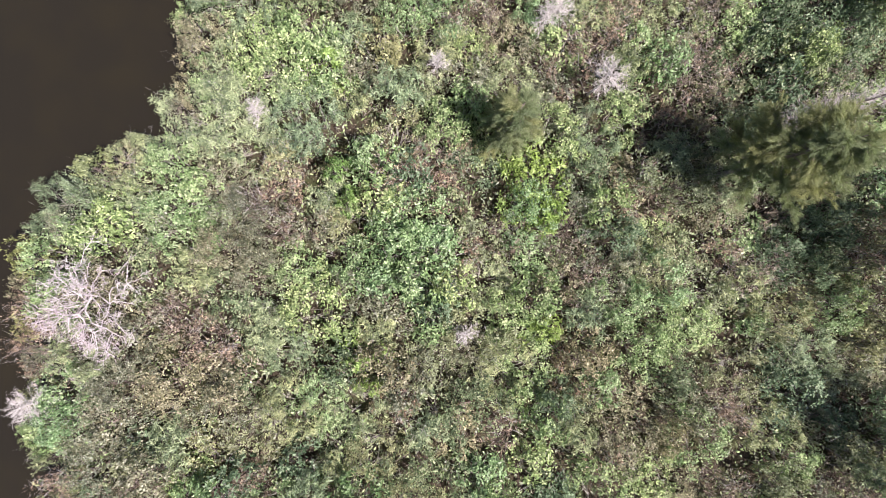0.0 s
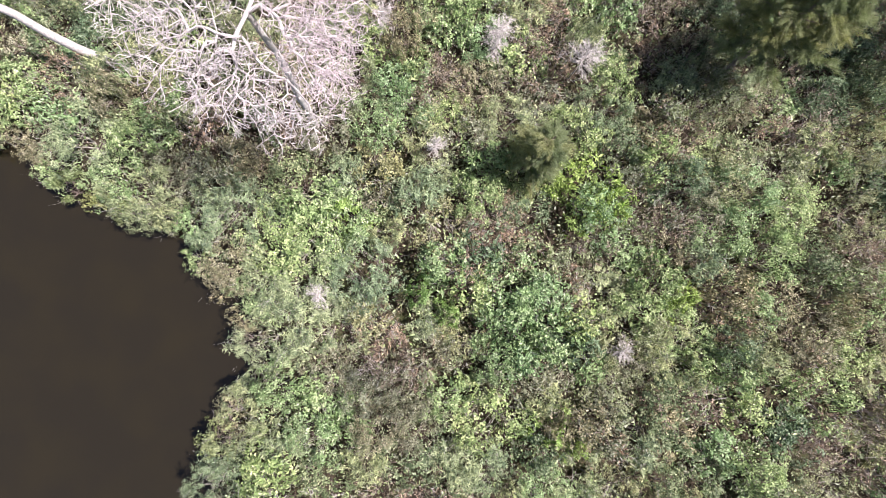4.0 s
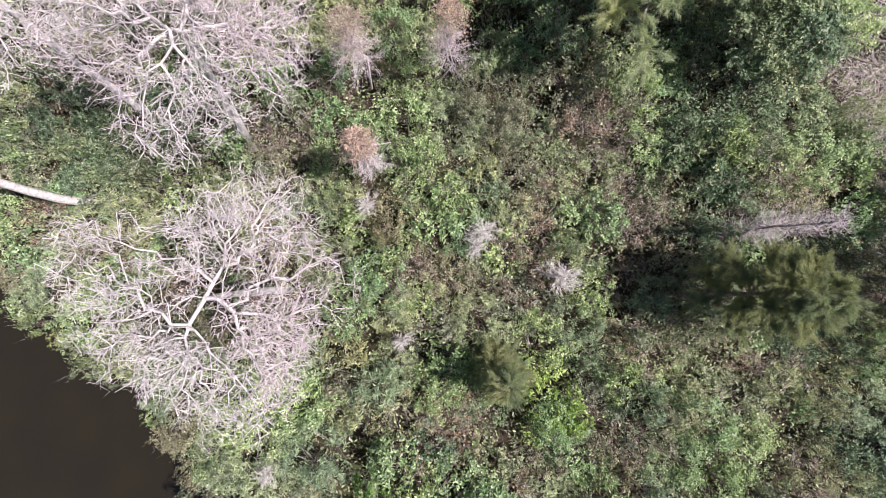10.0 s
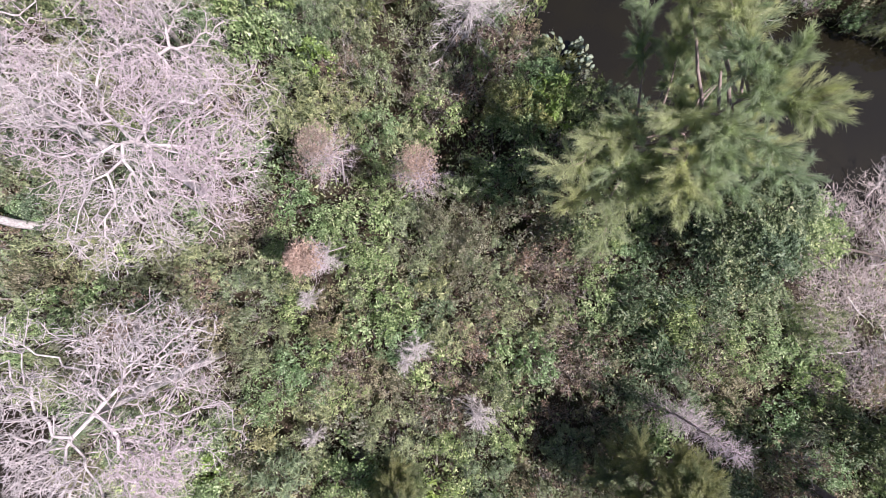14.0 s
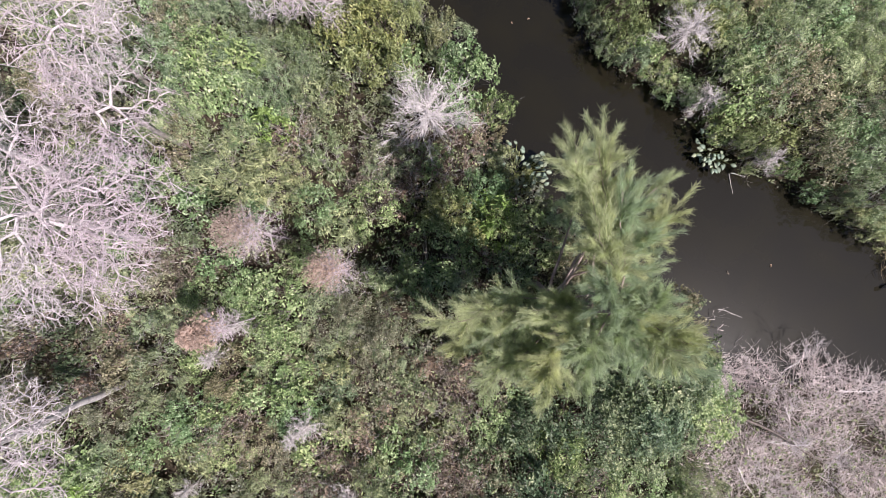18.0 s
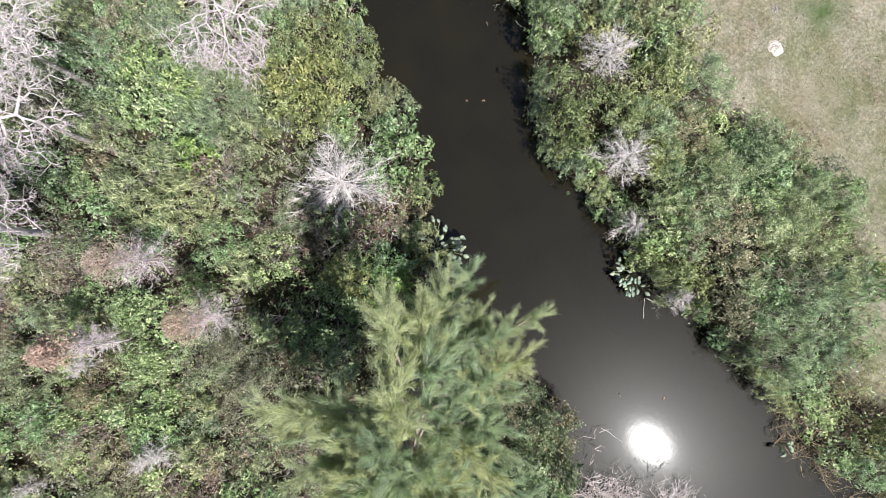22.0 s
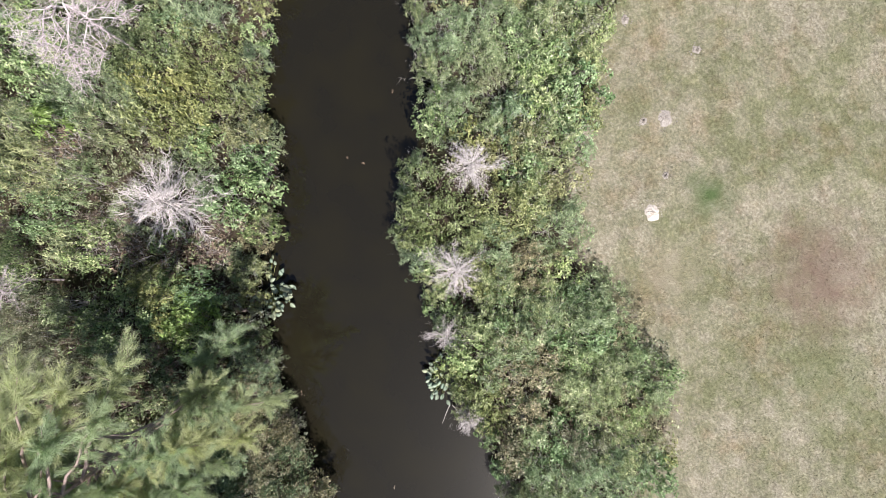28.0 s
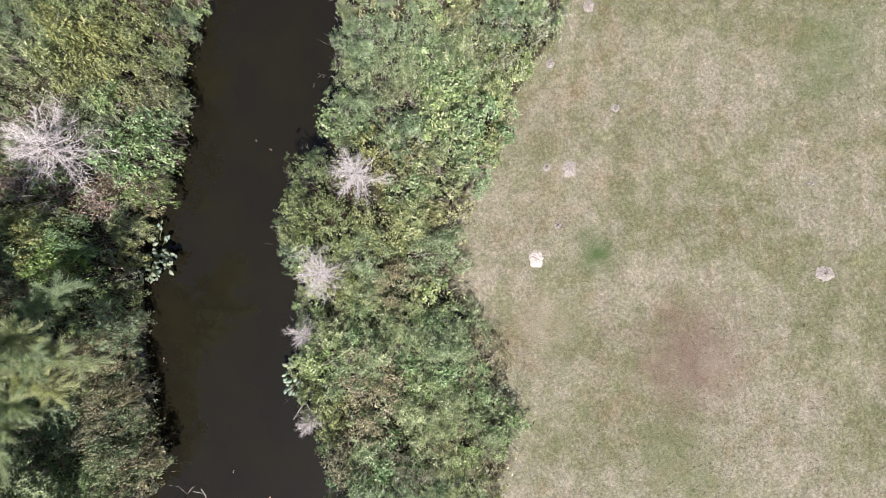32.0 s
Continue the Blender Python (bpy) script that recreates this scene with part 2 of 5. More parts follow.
def ground_material():
    """Leaf litter under the scrub, mown dry grass on the open lawn."""
    m, nt, b = shader("ground_soil")
    geo = nt.nodes.new("ShaderNodeNewGeometry")
    pos = geo.outputs["Position"]
    fine = node(nt, "ShaderNodeTexNoise", Scale=22.0, Detail=6.0, Roughness=0.7)
    mid = node(nt, "ShaderNodeTexNoise", Scale=2.2, Detail=4.0)
    for n in (fine, mid):
        nt.links.new(pos, n.inputs["Vector"])
    litter = ramp(nt, fine.outputs[0], [(0.3, (0.025, 0.019, 0.014)), (0.55, (0.06, 0.045, 0.032)), (0.75, (0.13, 0.098, 0.072))])
    litter = mix(nt, ramp(nt, mid.outputs[0], [(0.45, (0, 0, 0)), (0.65, (0.6, 0.6, 0.6))]), litter, (0.05, 0.065, 0.022))
    turf, _ = lawn_colour(nt, pos)
    at = nt.nodes.new("ShaderNodeAttribute")
    at.attribute_name = "turf"
    rag = nt.nodes.new("ShaderNodeMath")
    rag.operation = "MULTIPLY_ADD"
    ragn = node(nt, "ShaderNodeTexNoise", Scale=4.0, Detail=5.0)
    nt.links.new(pos, ragn.inputs["Vector"])
    nt.links.new(ragn.outputs[0], rag.inputs[0])
    rag.inputs[1].default_value = 0.7
    nt.links.new(at.outputs["Fac"], rag.inputs[2])
    mask = ramp(nt, rag.outputs[0], [(0.72, (0, 0, 0)), (0.95, (1, 1, 1))])
    nt.links.new(mix(nt, mask, litter, turf), b.inputs["Base Color"])
    b.inputs["Roughness"].default_value = 0.95
    b.inputs["Specular IOR Level"].default_value = 0.1
    bump = node(nt, "ShaderNodeBump", Strength=0.9, Distance=0.04)
    nt.links.new(fine.outputs[0], bump.inputs["Height"])
    nt.links.new(bump.outputs[0], b.inputs["Normal"])
    return m


def blade_material():
    m, nt, b = shader("grass_blade")
    geo = nt.nodes.new("ShaderNodeNewGeometry")
    col, _ = lawn_colour(nt, geo.outputs["Position"])
    col = mix(nt, 1.0, col, ramp(nt, geo.outputs["Random Per Island"], [(0.0, (1.05, 1.03, 0.98)), (1.0, (1.6, 1.54, 1.45))]), "MULTIPLY")
    nt.links.new(col, b.inputs["Base Color"])
    b.inputs["Roughness"].default_value = 0.6
    b.inputs["Specular IOR Level"].default_value = 0.3
    return m


def water_material():
    m, nt, b = shader("murky_water")
    geo = nt.nodes.new("ShaderNodeNewGeometry")
    n = node(nt, "ShaderNodeTexNoise", Scale=0.55, Detail=3.0)
    nt.links.new(geo.outputs["Position"], n.inputs["Vector"])
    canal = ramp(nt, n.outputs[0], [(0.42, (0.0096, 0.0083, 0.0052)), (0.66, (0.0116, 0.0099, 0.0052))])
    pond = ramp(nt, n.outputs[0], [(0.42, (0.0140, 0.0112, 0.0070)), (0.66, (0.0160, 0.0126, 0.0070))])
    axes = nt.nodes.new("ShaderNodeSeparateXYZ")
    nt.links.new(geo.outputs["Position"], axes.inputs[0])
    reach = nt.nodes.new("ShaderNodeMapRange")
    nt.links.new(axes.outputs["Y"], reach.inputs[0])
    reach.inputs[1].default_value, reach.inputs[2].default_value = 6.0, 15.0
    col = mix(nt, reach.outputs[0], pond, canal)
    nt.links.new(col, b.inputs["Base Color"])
    b.inputs["Roughness"].default_value = 0.04
    b.inputs["Specular IOR Level"].default_value = 0.7
    b.inputs["Coat Weight"].default_value = 0.1
    b.inputs["Coat Roughness"].default_value = 0.29
    b.inputs["Coat IOR"].default_value = 1.33
    b.inputs["IOR"].default_value = 1.333
    w = node(nt, "ShaderNodeTexNoise", Scale=5.0, Detail=2.0)
    nt.links.new(geo.outputs["Position"], w.inputs["Vector"])
    bump = node(nt, "ShaderNodeBump", Strength=0.02, Distance=0.02)
    nt.links.new(w.outputs[0], bump.inputs["Height"])
    nt.links.new(bump.outputs[0], b.inputs["Normal"])
    return m


def sand_material(name="pale_sand", k=1.0):
    m, nt, b = shader(name)
    geo = nt.nodes.new("ShaderNodeNewGeometry")
    n = node(nt, "ShaderNodeTexNoise", Scale=30.0, Detail=5.0)
    nt.links.new(geo.outputs["Position"], n.inputs["Vector"])
    nt.links.new(ramp(nt, n.outputs[0], [(0.3, (0.33 * k, 0.28 * k, 0.23 * k)), (0.65, (0.62 * k, 0.56 * k, 0.51 * k))]), b.inputs["Base Color"])
    b.inputs["Roughness"].default_value = 0.95
    return m


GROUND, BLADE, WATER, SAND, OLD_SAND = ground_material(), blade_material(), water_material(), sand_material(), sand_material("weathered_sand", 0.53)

# ---- mesh helpers ----
RNG = np.random.default_rng(7)


class Bag:
    """Collects vertices and faces of one mesh."""

    def __init__(self):
        self.v, self.f, self.n, self.tone = [], [], 0, []

    def add(self, v, f, tone=None):
        f = np.asarray(f)
        self.tone.append(np.full(len(v), 0.5) if tone is None else np.asarray(tone, float))
        self.v.append(np.asarray(v, float))
        self.f.append(f + self.n)
        self.n += len(v)

    def mesh(self, name, material, smooth=False):
        me = bpy.data.meshes.new(name)
        faces = [tuple(int(i) for i in q) for block in self.f for q in block]
        me.from_pydata(np.concatenate(self.v).tolist(), [], faces)
        me.materials.append(material)
        if smooth:
            me.polygons.foreach_set("use_smooth", [True] * len(me.polygons))
        me.attributes.new("sprig", "FLOAT", "POINT").data.foreach_set("value", np.concatenate(self.tone).astype(np.float32))
        me.update()
        return me


def unit(a):
    return a / np.maximum(np.linalg.norm(a, axis=-1, keepdims=True), 1e-9)


def add_leaves(bag, base, way, up, length, width, fold=0.18, tone=None, slim=False):
    """Folded leaves, two triangles each, or slim ones of a single sliver."""
    n = len(base)
    way = unit(way)
    side = unit(np.cross(way, up))
    nor = np.cross(side, way)
    length, width = np.broadcast_to(length, n)[:, None], np.broadcast_to(width, n)[:, None]
    if slim:
        v = np.stack([base - side * width, base + side * width, base + way * length * 1.1], 1).reshape(-1, 3)
        bag.add(v, np.arange(n * 3).reshape(-1, 3), None if tone is None else np.repeat(tone, 3))
        return
    mid = base + way * length * 0.45 + nor * width * fold * 2
    tip = base + way * length - nor * length * 0.08
    v = np.stack([base, mid + side * width, tip, mid - side * width], 1).reshape(-1, 3)
    i = np.arange(n)[:, None] * 4
    add = np.concatenate([i + [0, 1, 2], i + [0, 2, 3]])
    bag.add(v, add, None if tone is None else np.repeat(tone, 4))


def add_tube(bag, pts, r0, r1, sides=5):
    """A tapered limb along pts."""
    pts = np.asarray(pts, float)
    n = len(pts)
    tan = unit(np.gradient(pts, axis=0))
    ref = np.array([0.31, 0.17, 0.93]) if abs(tan[0][2]) < 0.8 else np.array([0.9, 0.3, 0.1])
    a = unit(np.cross(tan, ref))
    b = np.cross(tan, a)
    ang = np.linspace(0, 2 * np.pi, sides, endpoint=False)
    rad = np.linspace(r0, r1, n)[:, None, None]
    ring = pts[:, None] + rad * (a[:, None] * np.cos(ang)[None, :, None] + b[:, None] * np.sin(ang)[None, :, None])
    v = ring.reshape(-1, 3)
    f = []
    for k in range(n - 1):
        for s in range(sides):
            f.append((k * sides + s, k * sides + (s + 1) % sides, (k + 1) * sides + (s + 1) % sides, (k + 1) * sides + s))
    bag.add(v, f)


def add_twigs(bag, base, way, length, radius, bend=0.25, rng=RNG, fine=False):
    """Many thin three-sided twigs that run to a point, bent once, or straight if fine."""
    n = len(base)
    way = unit(way)
    length = np.broadcast_to(length, n)[:, None]
    a = unit(np.cross(way, rng.normal(size=(n, 3))))
    b = np.cross(way, a)
    r = np.broadcast_to(radius, n)[:, None]
    tip = base + way * length + b * length * bend * rng.normal(size=(n, 1)) * 0.5
    mid = base + way * length * 0.5 + a * length * bend * rng.normal(size=(n, 1)) * 0.5
    rows = []
    for c, k in ((base, 1.0),) if fine else ((base, 1.0), (mid, 0.7)):
        for q in range(3):
            t = 2 * math.pi * q / 3
            rows.append(c + (a * math.cos(t) + b * math.sin(t)) * r * k)
    rows.append(tip)
    v = np.stack(rows, 1).reshape(-1, 3)
    i = np.arange(n)[:, None] * len(rows)
    if fine:
        f = [i + q for q in ([0, 1, 3], [1, 2, 3], [2, 0, 3])]
    else:
        f = [i + q for q in ([0, 1, 4], [0, 4, 3], [1, 2, 5], [1, 5, 4], [2, 0, 3], [2, 3, 5], [3, 4, 6], [4, 5, 6], [5, 3, 6])]
    bag.add(v, np.concatenate(f))


def curve_pts(a, b, n=6, sag=0.0, wob=0.1, rng=RNG):
    a, b = np.asarray(a, float), np.asarray(b, float)
    t = np.linspace(0, 1, n)[:, None]
    p = a + (b - a) * t
    size = np.linalg.norm(b - a)
    w = np.cumsum(rng.normal(size=(n, 3)), 0) * wob * size / n
    p += (w - t * w[-1]) * np.sin(np.pi * t)
    p[:, 2] += (sag * size * np.sin(np.pi * t))[:, 0]
    return p


MANY = ("branchwork", "twig_spray", "foliage", "needle_spray", "shoot_spray")


def part(name, bag, material, parent, label="", smooth=False):
    me = bag.mesh(name, material, smooth) if isinstance(bag, Bag) else bag
    ob = new(name, me)
    ob.parent = parent
    return tagged(ob, label, kind="stuff" if name in MANY else "")


def thing(name, x, y, z, label, category, group="", kind=""):
    e = new(name)
    e.location = (x, y, z)
    e.empty_display_size = 0.2
    return tagged(e, label, category, group, kind)


# ---- plan ----
# left bank and right bank of the canal and the lawn's edge as y over x; the pond's shore as x over y
LEFT_BANK = np.array([(-20, 37), (-12, 29.5), (-5.2, 23.5), (-4.2, 22.6), (-2.9, 21.7), (-1.3, 21.4), (-0.4, 21.0), (0.9, 19.7), (1.5, 18.9), (2.6, 18.4), (4.2, 17.9), (5.6, 17.5), (7.5, 17.1), (9.3, 17), (10.2, 15.4), (11.3, 15.0), (12.3, 15.8), (13.3, 16.5), (15, 16.9), (17, 17.1), (26, 16)])
RIGHT_BANK = np.array([(-20, 42), (-10, 33), (-3.3, 27), (-1.6, 26.4), (-0.2, 26.1), (0.8, 25.2), (1.4, 23.9), (2.6, 23.1), (4.2, 22.8), (5.6, 22.8), (6.6, 22.2), (7.6, 21.9), (9.8, 21.8), (12, 21.7), (15.1, 21.3), (26, 20.5)])
LAWN_EDGE = np.array([(-20, 52), (-8, 41), (-0.8, 34), (0.3, 33.2), (1.6, 31.6), (3, 30.6), (3.8, 29.4), (5, 28.6), (6.5, 28.1), (9, 28.3), (11.2, 28.4), (12.6, 27.7), (13.8, 26.2), (14.2, 25), (15.5, 23.9), (18, 24.3), (26, 25)])
POND = np.array([(-30, -3), (-14, -5), (-10.4, -6.6), (-9.8, -7.9), (-8, -8.9), (-6.8, -9.9), (-4.5, -11), (-2.7, -10.7), (-1.2, -10), (-0.1, -8.8), (0.7, -9.1), (1.7, -9.4), (2.7, -10.2), (4.2, -10.4), (4.8, -12.4), (5.8, -13.9), (7.3, -15.2), (9, -22), (10, -60)])


def dense(line, step=0.15):
    out = []
    for a, b in zip(line[:-1], line[1:]):
        k = max(2, int(np.linalg.norm(b - a) / step))
        out.append(a + (b - a) * np.linspace(0, 1, k, endpoint=False)[:, None])
    return np.concatenate(out)


SHORE = np.concatenate([dense(LEFT_BANK), dense(RIGHT_BANK), dense(POND)[:, ::-1]])


def is_water(x, y):
    canal = (y > np.interp(x, *LEFT_BANK.T)) & (y < np.interp(x, *RIGHT_BANK.T))
    return canal | ((x < np.interp(y, *POND.T)) & (y < 10))


def inland(x, y):
    """Metres from the nearest shore, negative over water."""
    x, y = np.atleast_1d(x).astype(float), np.atleast_1d(y).astype(float)
    d = np.empty(len(x))
    for s in range(0, len(x), 4000):
        q = np.stack([x[s:s + 4000], y[s:s + 4000]], 1)
        d[s:s + 4000] = np.sqrt(((q[:, None] - SHORE[None]) ** 2).sum(2).min(1))
    return np.where(is_water(x, y), -d, d)


def on_lawn(x, y):
    return y > np.interp(x, *LAWN_EDGE.T)


def rise(d, x, y):
    """Height of the ground above the water."""
    land = 0.03 + 0.74 * np.clip((d - 0.5) / 1.4, 0, 1) ** 0.8
    h = np.where(d > 0.5, land, np.maximum(-0.9, (d - 0.5) * 0.6 + 0.03))
    return h + np.where(d > 0.8, 0.06 * np.sin(x * 1.3 + y * 0.7) * np.sin(y * 1.1 - x * 0.5), 0)


def ground_z(x, y):
    return float(rise(inland(x, y), np.atleast_1d(x), np.atleast_1d(y))[0])


# the part of the plan that is built in detail
HULL = np.array([(-16.9, -4.6), (-13.6, -8.3), (-7.7, -12.8), (10.9, -7.2), (16, -1.6), (17.4, 0.8), (19.9, 18), (20.2, 25), (19.6, 33), (18.2, 39.6), (2.2, 44.7), (-16.6, 16.4), (-18, -0.3)])


def in_hull(x, y):
    ok = np.ones_like(np.asarray(x, float), bool)
    for a, b in zip(HULL, np.roll(HULL, -1, 0)):
        ok &= (b[0] - a[0]) * (y - a[1]) - (b[1] - a[1]) * (x - a[0]) > 0
    return ok


# ---- ground and water ----
def add_lane(me):
    """Each point's distance across the straight tracks of the mower."""
    v = np.empty(len(me.vertices) * 3, np.float32)
    me.vertices.foreach_get("co", v)
    v = v.reshape(-1, 3)
    out = (0.41 * v[:, 0] + 0.91 * v[:, 1] + 0.05 * np.sin(0.6 * v[:, 0])).astype(np.float32)
    me.attributes.new("lane", "FLOAT", "POINT").data.foreach_set("value", out)


def build_ground():
    fine_x, fine_y = np.arange(-24, 26.01, 0.3), np.arange(-18, 52.01, 0.3)
    far = np.array([40, 80, 200, 600, 1800.0])
    xs = np.concatenate([-24 - far[::-1], fine_x, 26 + far])
    ys = np.concatenate([-18 - far[::-1], fine_y, 52 + far])
    gx, gy = np.meshgrid(xs, ys)
    d = inland(gx.ravel(), gy.ravel())
    z = rise(d, gx.ravel(), gy.ravel())
    v = np.stack([gx.ravel(), gy.ravel(), z], 1)
    nx, ny = len(xs), len(ys)
    i = (np.arange(ny - 1)[:, None] * nx + np.arange(nx - 1)[None]).ravel()
    f = np.stack([i, i + 1, i + nx + 1, i + nx], 1)
    bag = Bag()
    bag.add(v, f)
    me = bag.mesh("ground", GROUND, True)
    turf = me.attributes.new("turf", "FLOAT", "POINT")
    turf.data.foreach_set("value", np.clip((v[:, 1] + 0.35 - np.interp(v[:, 0], *LAWN_EDGE.T)) / 1.2 + 0.5, 0, 1).astype(np.float32))
    add_lane(me)
    tagged(new("ground", me), "low bank of leaf litter and dry mown turf", "ground", kind="structure")


def build_water():
    bag = Bag()
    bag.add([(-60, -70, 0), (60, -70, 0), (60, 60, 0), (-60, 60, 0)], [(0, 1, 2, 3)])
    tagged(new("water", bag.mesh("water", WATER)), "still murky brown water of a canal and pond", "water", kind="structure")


build_ground()
build_water()


def build_grass():
    """Short dry blades over the lawn."""
    m = 22000
    cx, cy = RNG.uniform(-4, 20, m), RNG.uniform(23, 45, m)
    cx, cy = np.repeat(cx, 6), np.repeat(cy, 6)
    x, y = cx + RNG.normal(size=len(cx)) * 0.022, cy + RNG.normal(size=len(cx)) * 0.022
    keep = on_lawn(x, y + RNG.normal(size=len(x)) * 0.2) & in_hull(x, y)
    x, y = x[keep], y[keep]
    z = rise(inland(x, y), x, y)
    n = len(x)
    way = np.stack([RNG.normal(size=n), RNG.normal(size=n), np.full(n, 0.55)], 1)
    bag = Bag()
    add_leaves(bag, np.stack([x, y, z], 1), way, RNG.normal(size=(n, 3)), RNG.uniform(0.02, 0.05, n), 0.007)
    me = bag.mesh("grass", BLADE)
    add_lane(me)
    tagged(new("grass", me), "short dry straw-coloured mown grass blades", "grass", kind="stuff")


build_grass()

def grow(bag, fine, start, way, length, radius, level, rng, spread=0.85, up=0.18, twig=1.0, twigs=13, gauge=1.0):
    """A crooked limb that forks; fine takes the last twigs."""
    way = unit(np.asarray(way, float))
    pts = [np.asarray(start, float)]
    k = 5
    for i in range(k):
        way = unit(way + rng.normal(size=3) * 0.2 + np.array([0, 0, up * 0.25]))
        pts.append(pts[-1] + way * length / k)
    pts = np.array(pts)
    add_tube(bag, pts, radius, radius * 0.5, 6 if level > 1 else 4)
    if level == 0:
        n = twigs
        t = rng.uniform(0.1, 1.0, n) * k
        base = np.stack([pts[min(k, int(q))] + (pts[min(k, int(q) + 1)] - pts[min(k, int(q))]) * (q % 1) for q in t])
        w = way + rng.normal(size=(n, 3)) * 0.8
        ln = rng.uniform(0.18, 0.5, n) * twig
        add_twigs(fine, base, w, ln, 0.0075 * gauge * (0.6 + 0.4 * twig), 0.45, rng)
        kk = np.repeat(np.arange(n), 4)
        tip = base[kk] + unit(w[kk]) * (ln[kk] * rng.uniform(0.3, 0.9, len(kk)))[:, None]
        add_twigs(fine, tip, w[kk] + rng.normal(size=(len(kk), 3)) * 0.75, rng.uniform(0.1, 0.3, len(kk)) * twig, 0.0045 * gauge * (0.6 + 0.4 * twig), 0.4, rng, True)
        return
    for i in range(4):
        at = pts[-1] if i == 0 else pts[int(rng.integers(1, k + 1))]
        side = rng.normal(size=3)
        side[2] = abs(side[2]) * 0.3
        grow(bag, fine, at, way + unit(side) * spread * (0.5 if i == 0 else 1.1), length * rng.uniform(0.5, 0.8), radius * (0.55 if i else 0.65), level - 1, rng, spread, up, twig, twigs, gauge)


# ---- shrubs ----
# leaf length, half width, leaves a tip, tips at radius 1, height over radius, bare twigs, how flat the leaves lie, wood
SPECIES = {
    "lime": ("lime_bush", "bright lime-green leafy young bush in the scrub", 0.13, 0.026, 11, 190, 1.0, 10, 0.7, "grey"),
    "gold": ("yellowing_bush", "yellowing leafy bush among green scrub", 0.085, 0.019, 10, 230, 1.0, 40, 0.6, "grey"),
    "fresh": ("leafy_shrub", "fresh green broad-leaved shrub in a dense thicket", 0.095, 0.023, 11, 240, 0.95, 30, 0.7, "grey"),
    "olive": ("olive_shrub", "dull olive-brown small-leaved shrub with a dense crown", 0.075, 0.019, 12, 300, 0.9, 30, 0.6, "brown"),
    "grey": ("willow_shrub", "grey-green narrow-leaved willow shrub with pale twigs", 0.12, 0.013, 13, 250, 0.85, 70, 0.6, "grey"),
    "deep": ("dark_shrub", "dark green glossy-leaved shrub in deep thicket", 0.095, 0.025, 11, 230, 1.0, 30, 0.6, "brown"),
    "bank": ("bank_willow", "green narrow-leaved willow bush with pale twigs on the canal bank", 0.10, 0.0115, 15, 290, 0.85, 110, 0.5, "pale"),
    "wax": ("wax_shrub", "yellowish-green leafy shrub leaning over the canal", 0.09, 0.021, 11, 230, 0.9, 30, 0.6, "brown"),
    "thorn": ("bare_shrub", "nearly bare brown tangled shrub with a few withered leaves", 0.07, 0.016, 8, 120, 0.75, 330, 0.4, "brown"),
    "tuft": ("dead_brush", "dead pinkish-grey leafless brush with fine spreading twigs", 0.05, 0.01, 0, 60, 3.2, 760, 0.4, "ash"),
    "rust": ("rusty_cypress", "slender bald cypress with pinkish twigs and rust-brown needles at its top", 0.08, 0.006, 0, 60, 6.4, 700, 0.4, "pink"),
}
PROTO = {}


def dome(n, rng, size, tall, rag=0.3):
    """Leaf tips on the lumps of an uneven dome: the way each faces, and its place."""
    m = 11 if size < 0.8 else 30
    az = rng.uniform(0, 2 * np.pi, m)
    up = rng.uniform(0.1, 1, m)
    flat = np.sqrt(1 - np.clip(up, -1, 1) ** 2)
    c = np.stack([flat * np.cos(az), flat * np.sin(az), up], 1)
    ph = rng.uniform(0, 6.28, 3)
    c = c * ((0.80 + rag * 0.5 * np.sin(3 * az + ph[0]) * flat + rng.normal(size=m) * 0.10)[:, None])
    c = c * np.array([size, size, size * tall])
    lr = rng.uniform(0.7, 1.3, m) * (0.2 + 0.09 * size)
    k = rng.integers(0, m, n)
    d = rng.normal(size=(n, 3))
    d[:, 2] = np.abs(d[:, 2]) * 1.1 - 0.15
    d = unit(unit(d) + unit(c)[k] * 0.45)
    p = c[k] + d * (lr[k] * (1 - 0.5 * rng.random(n) ** 2))[:, None] * np.array([1.1, 1.1, 0.9])
    p[:, 2] = np.maximum(p[:, 2], -0.1 * size)
    return d, p


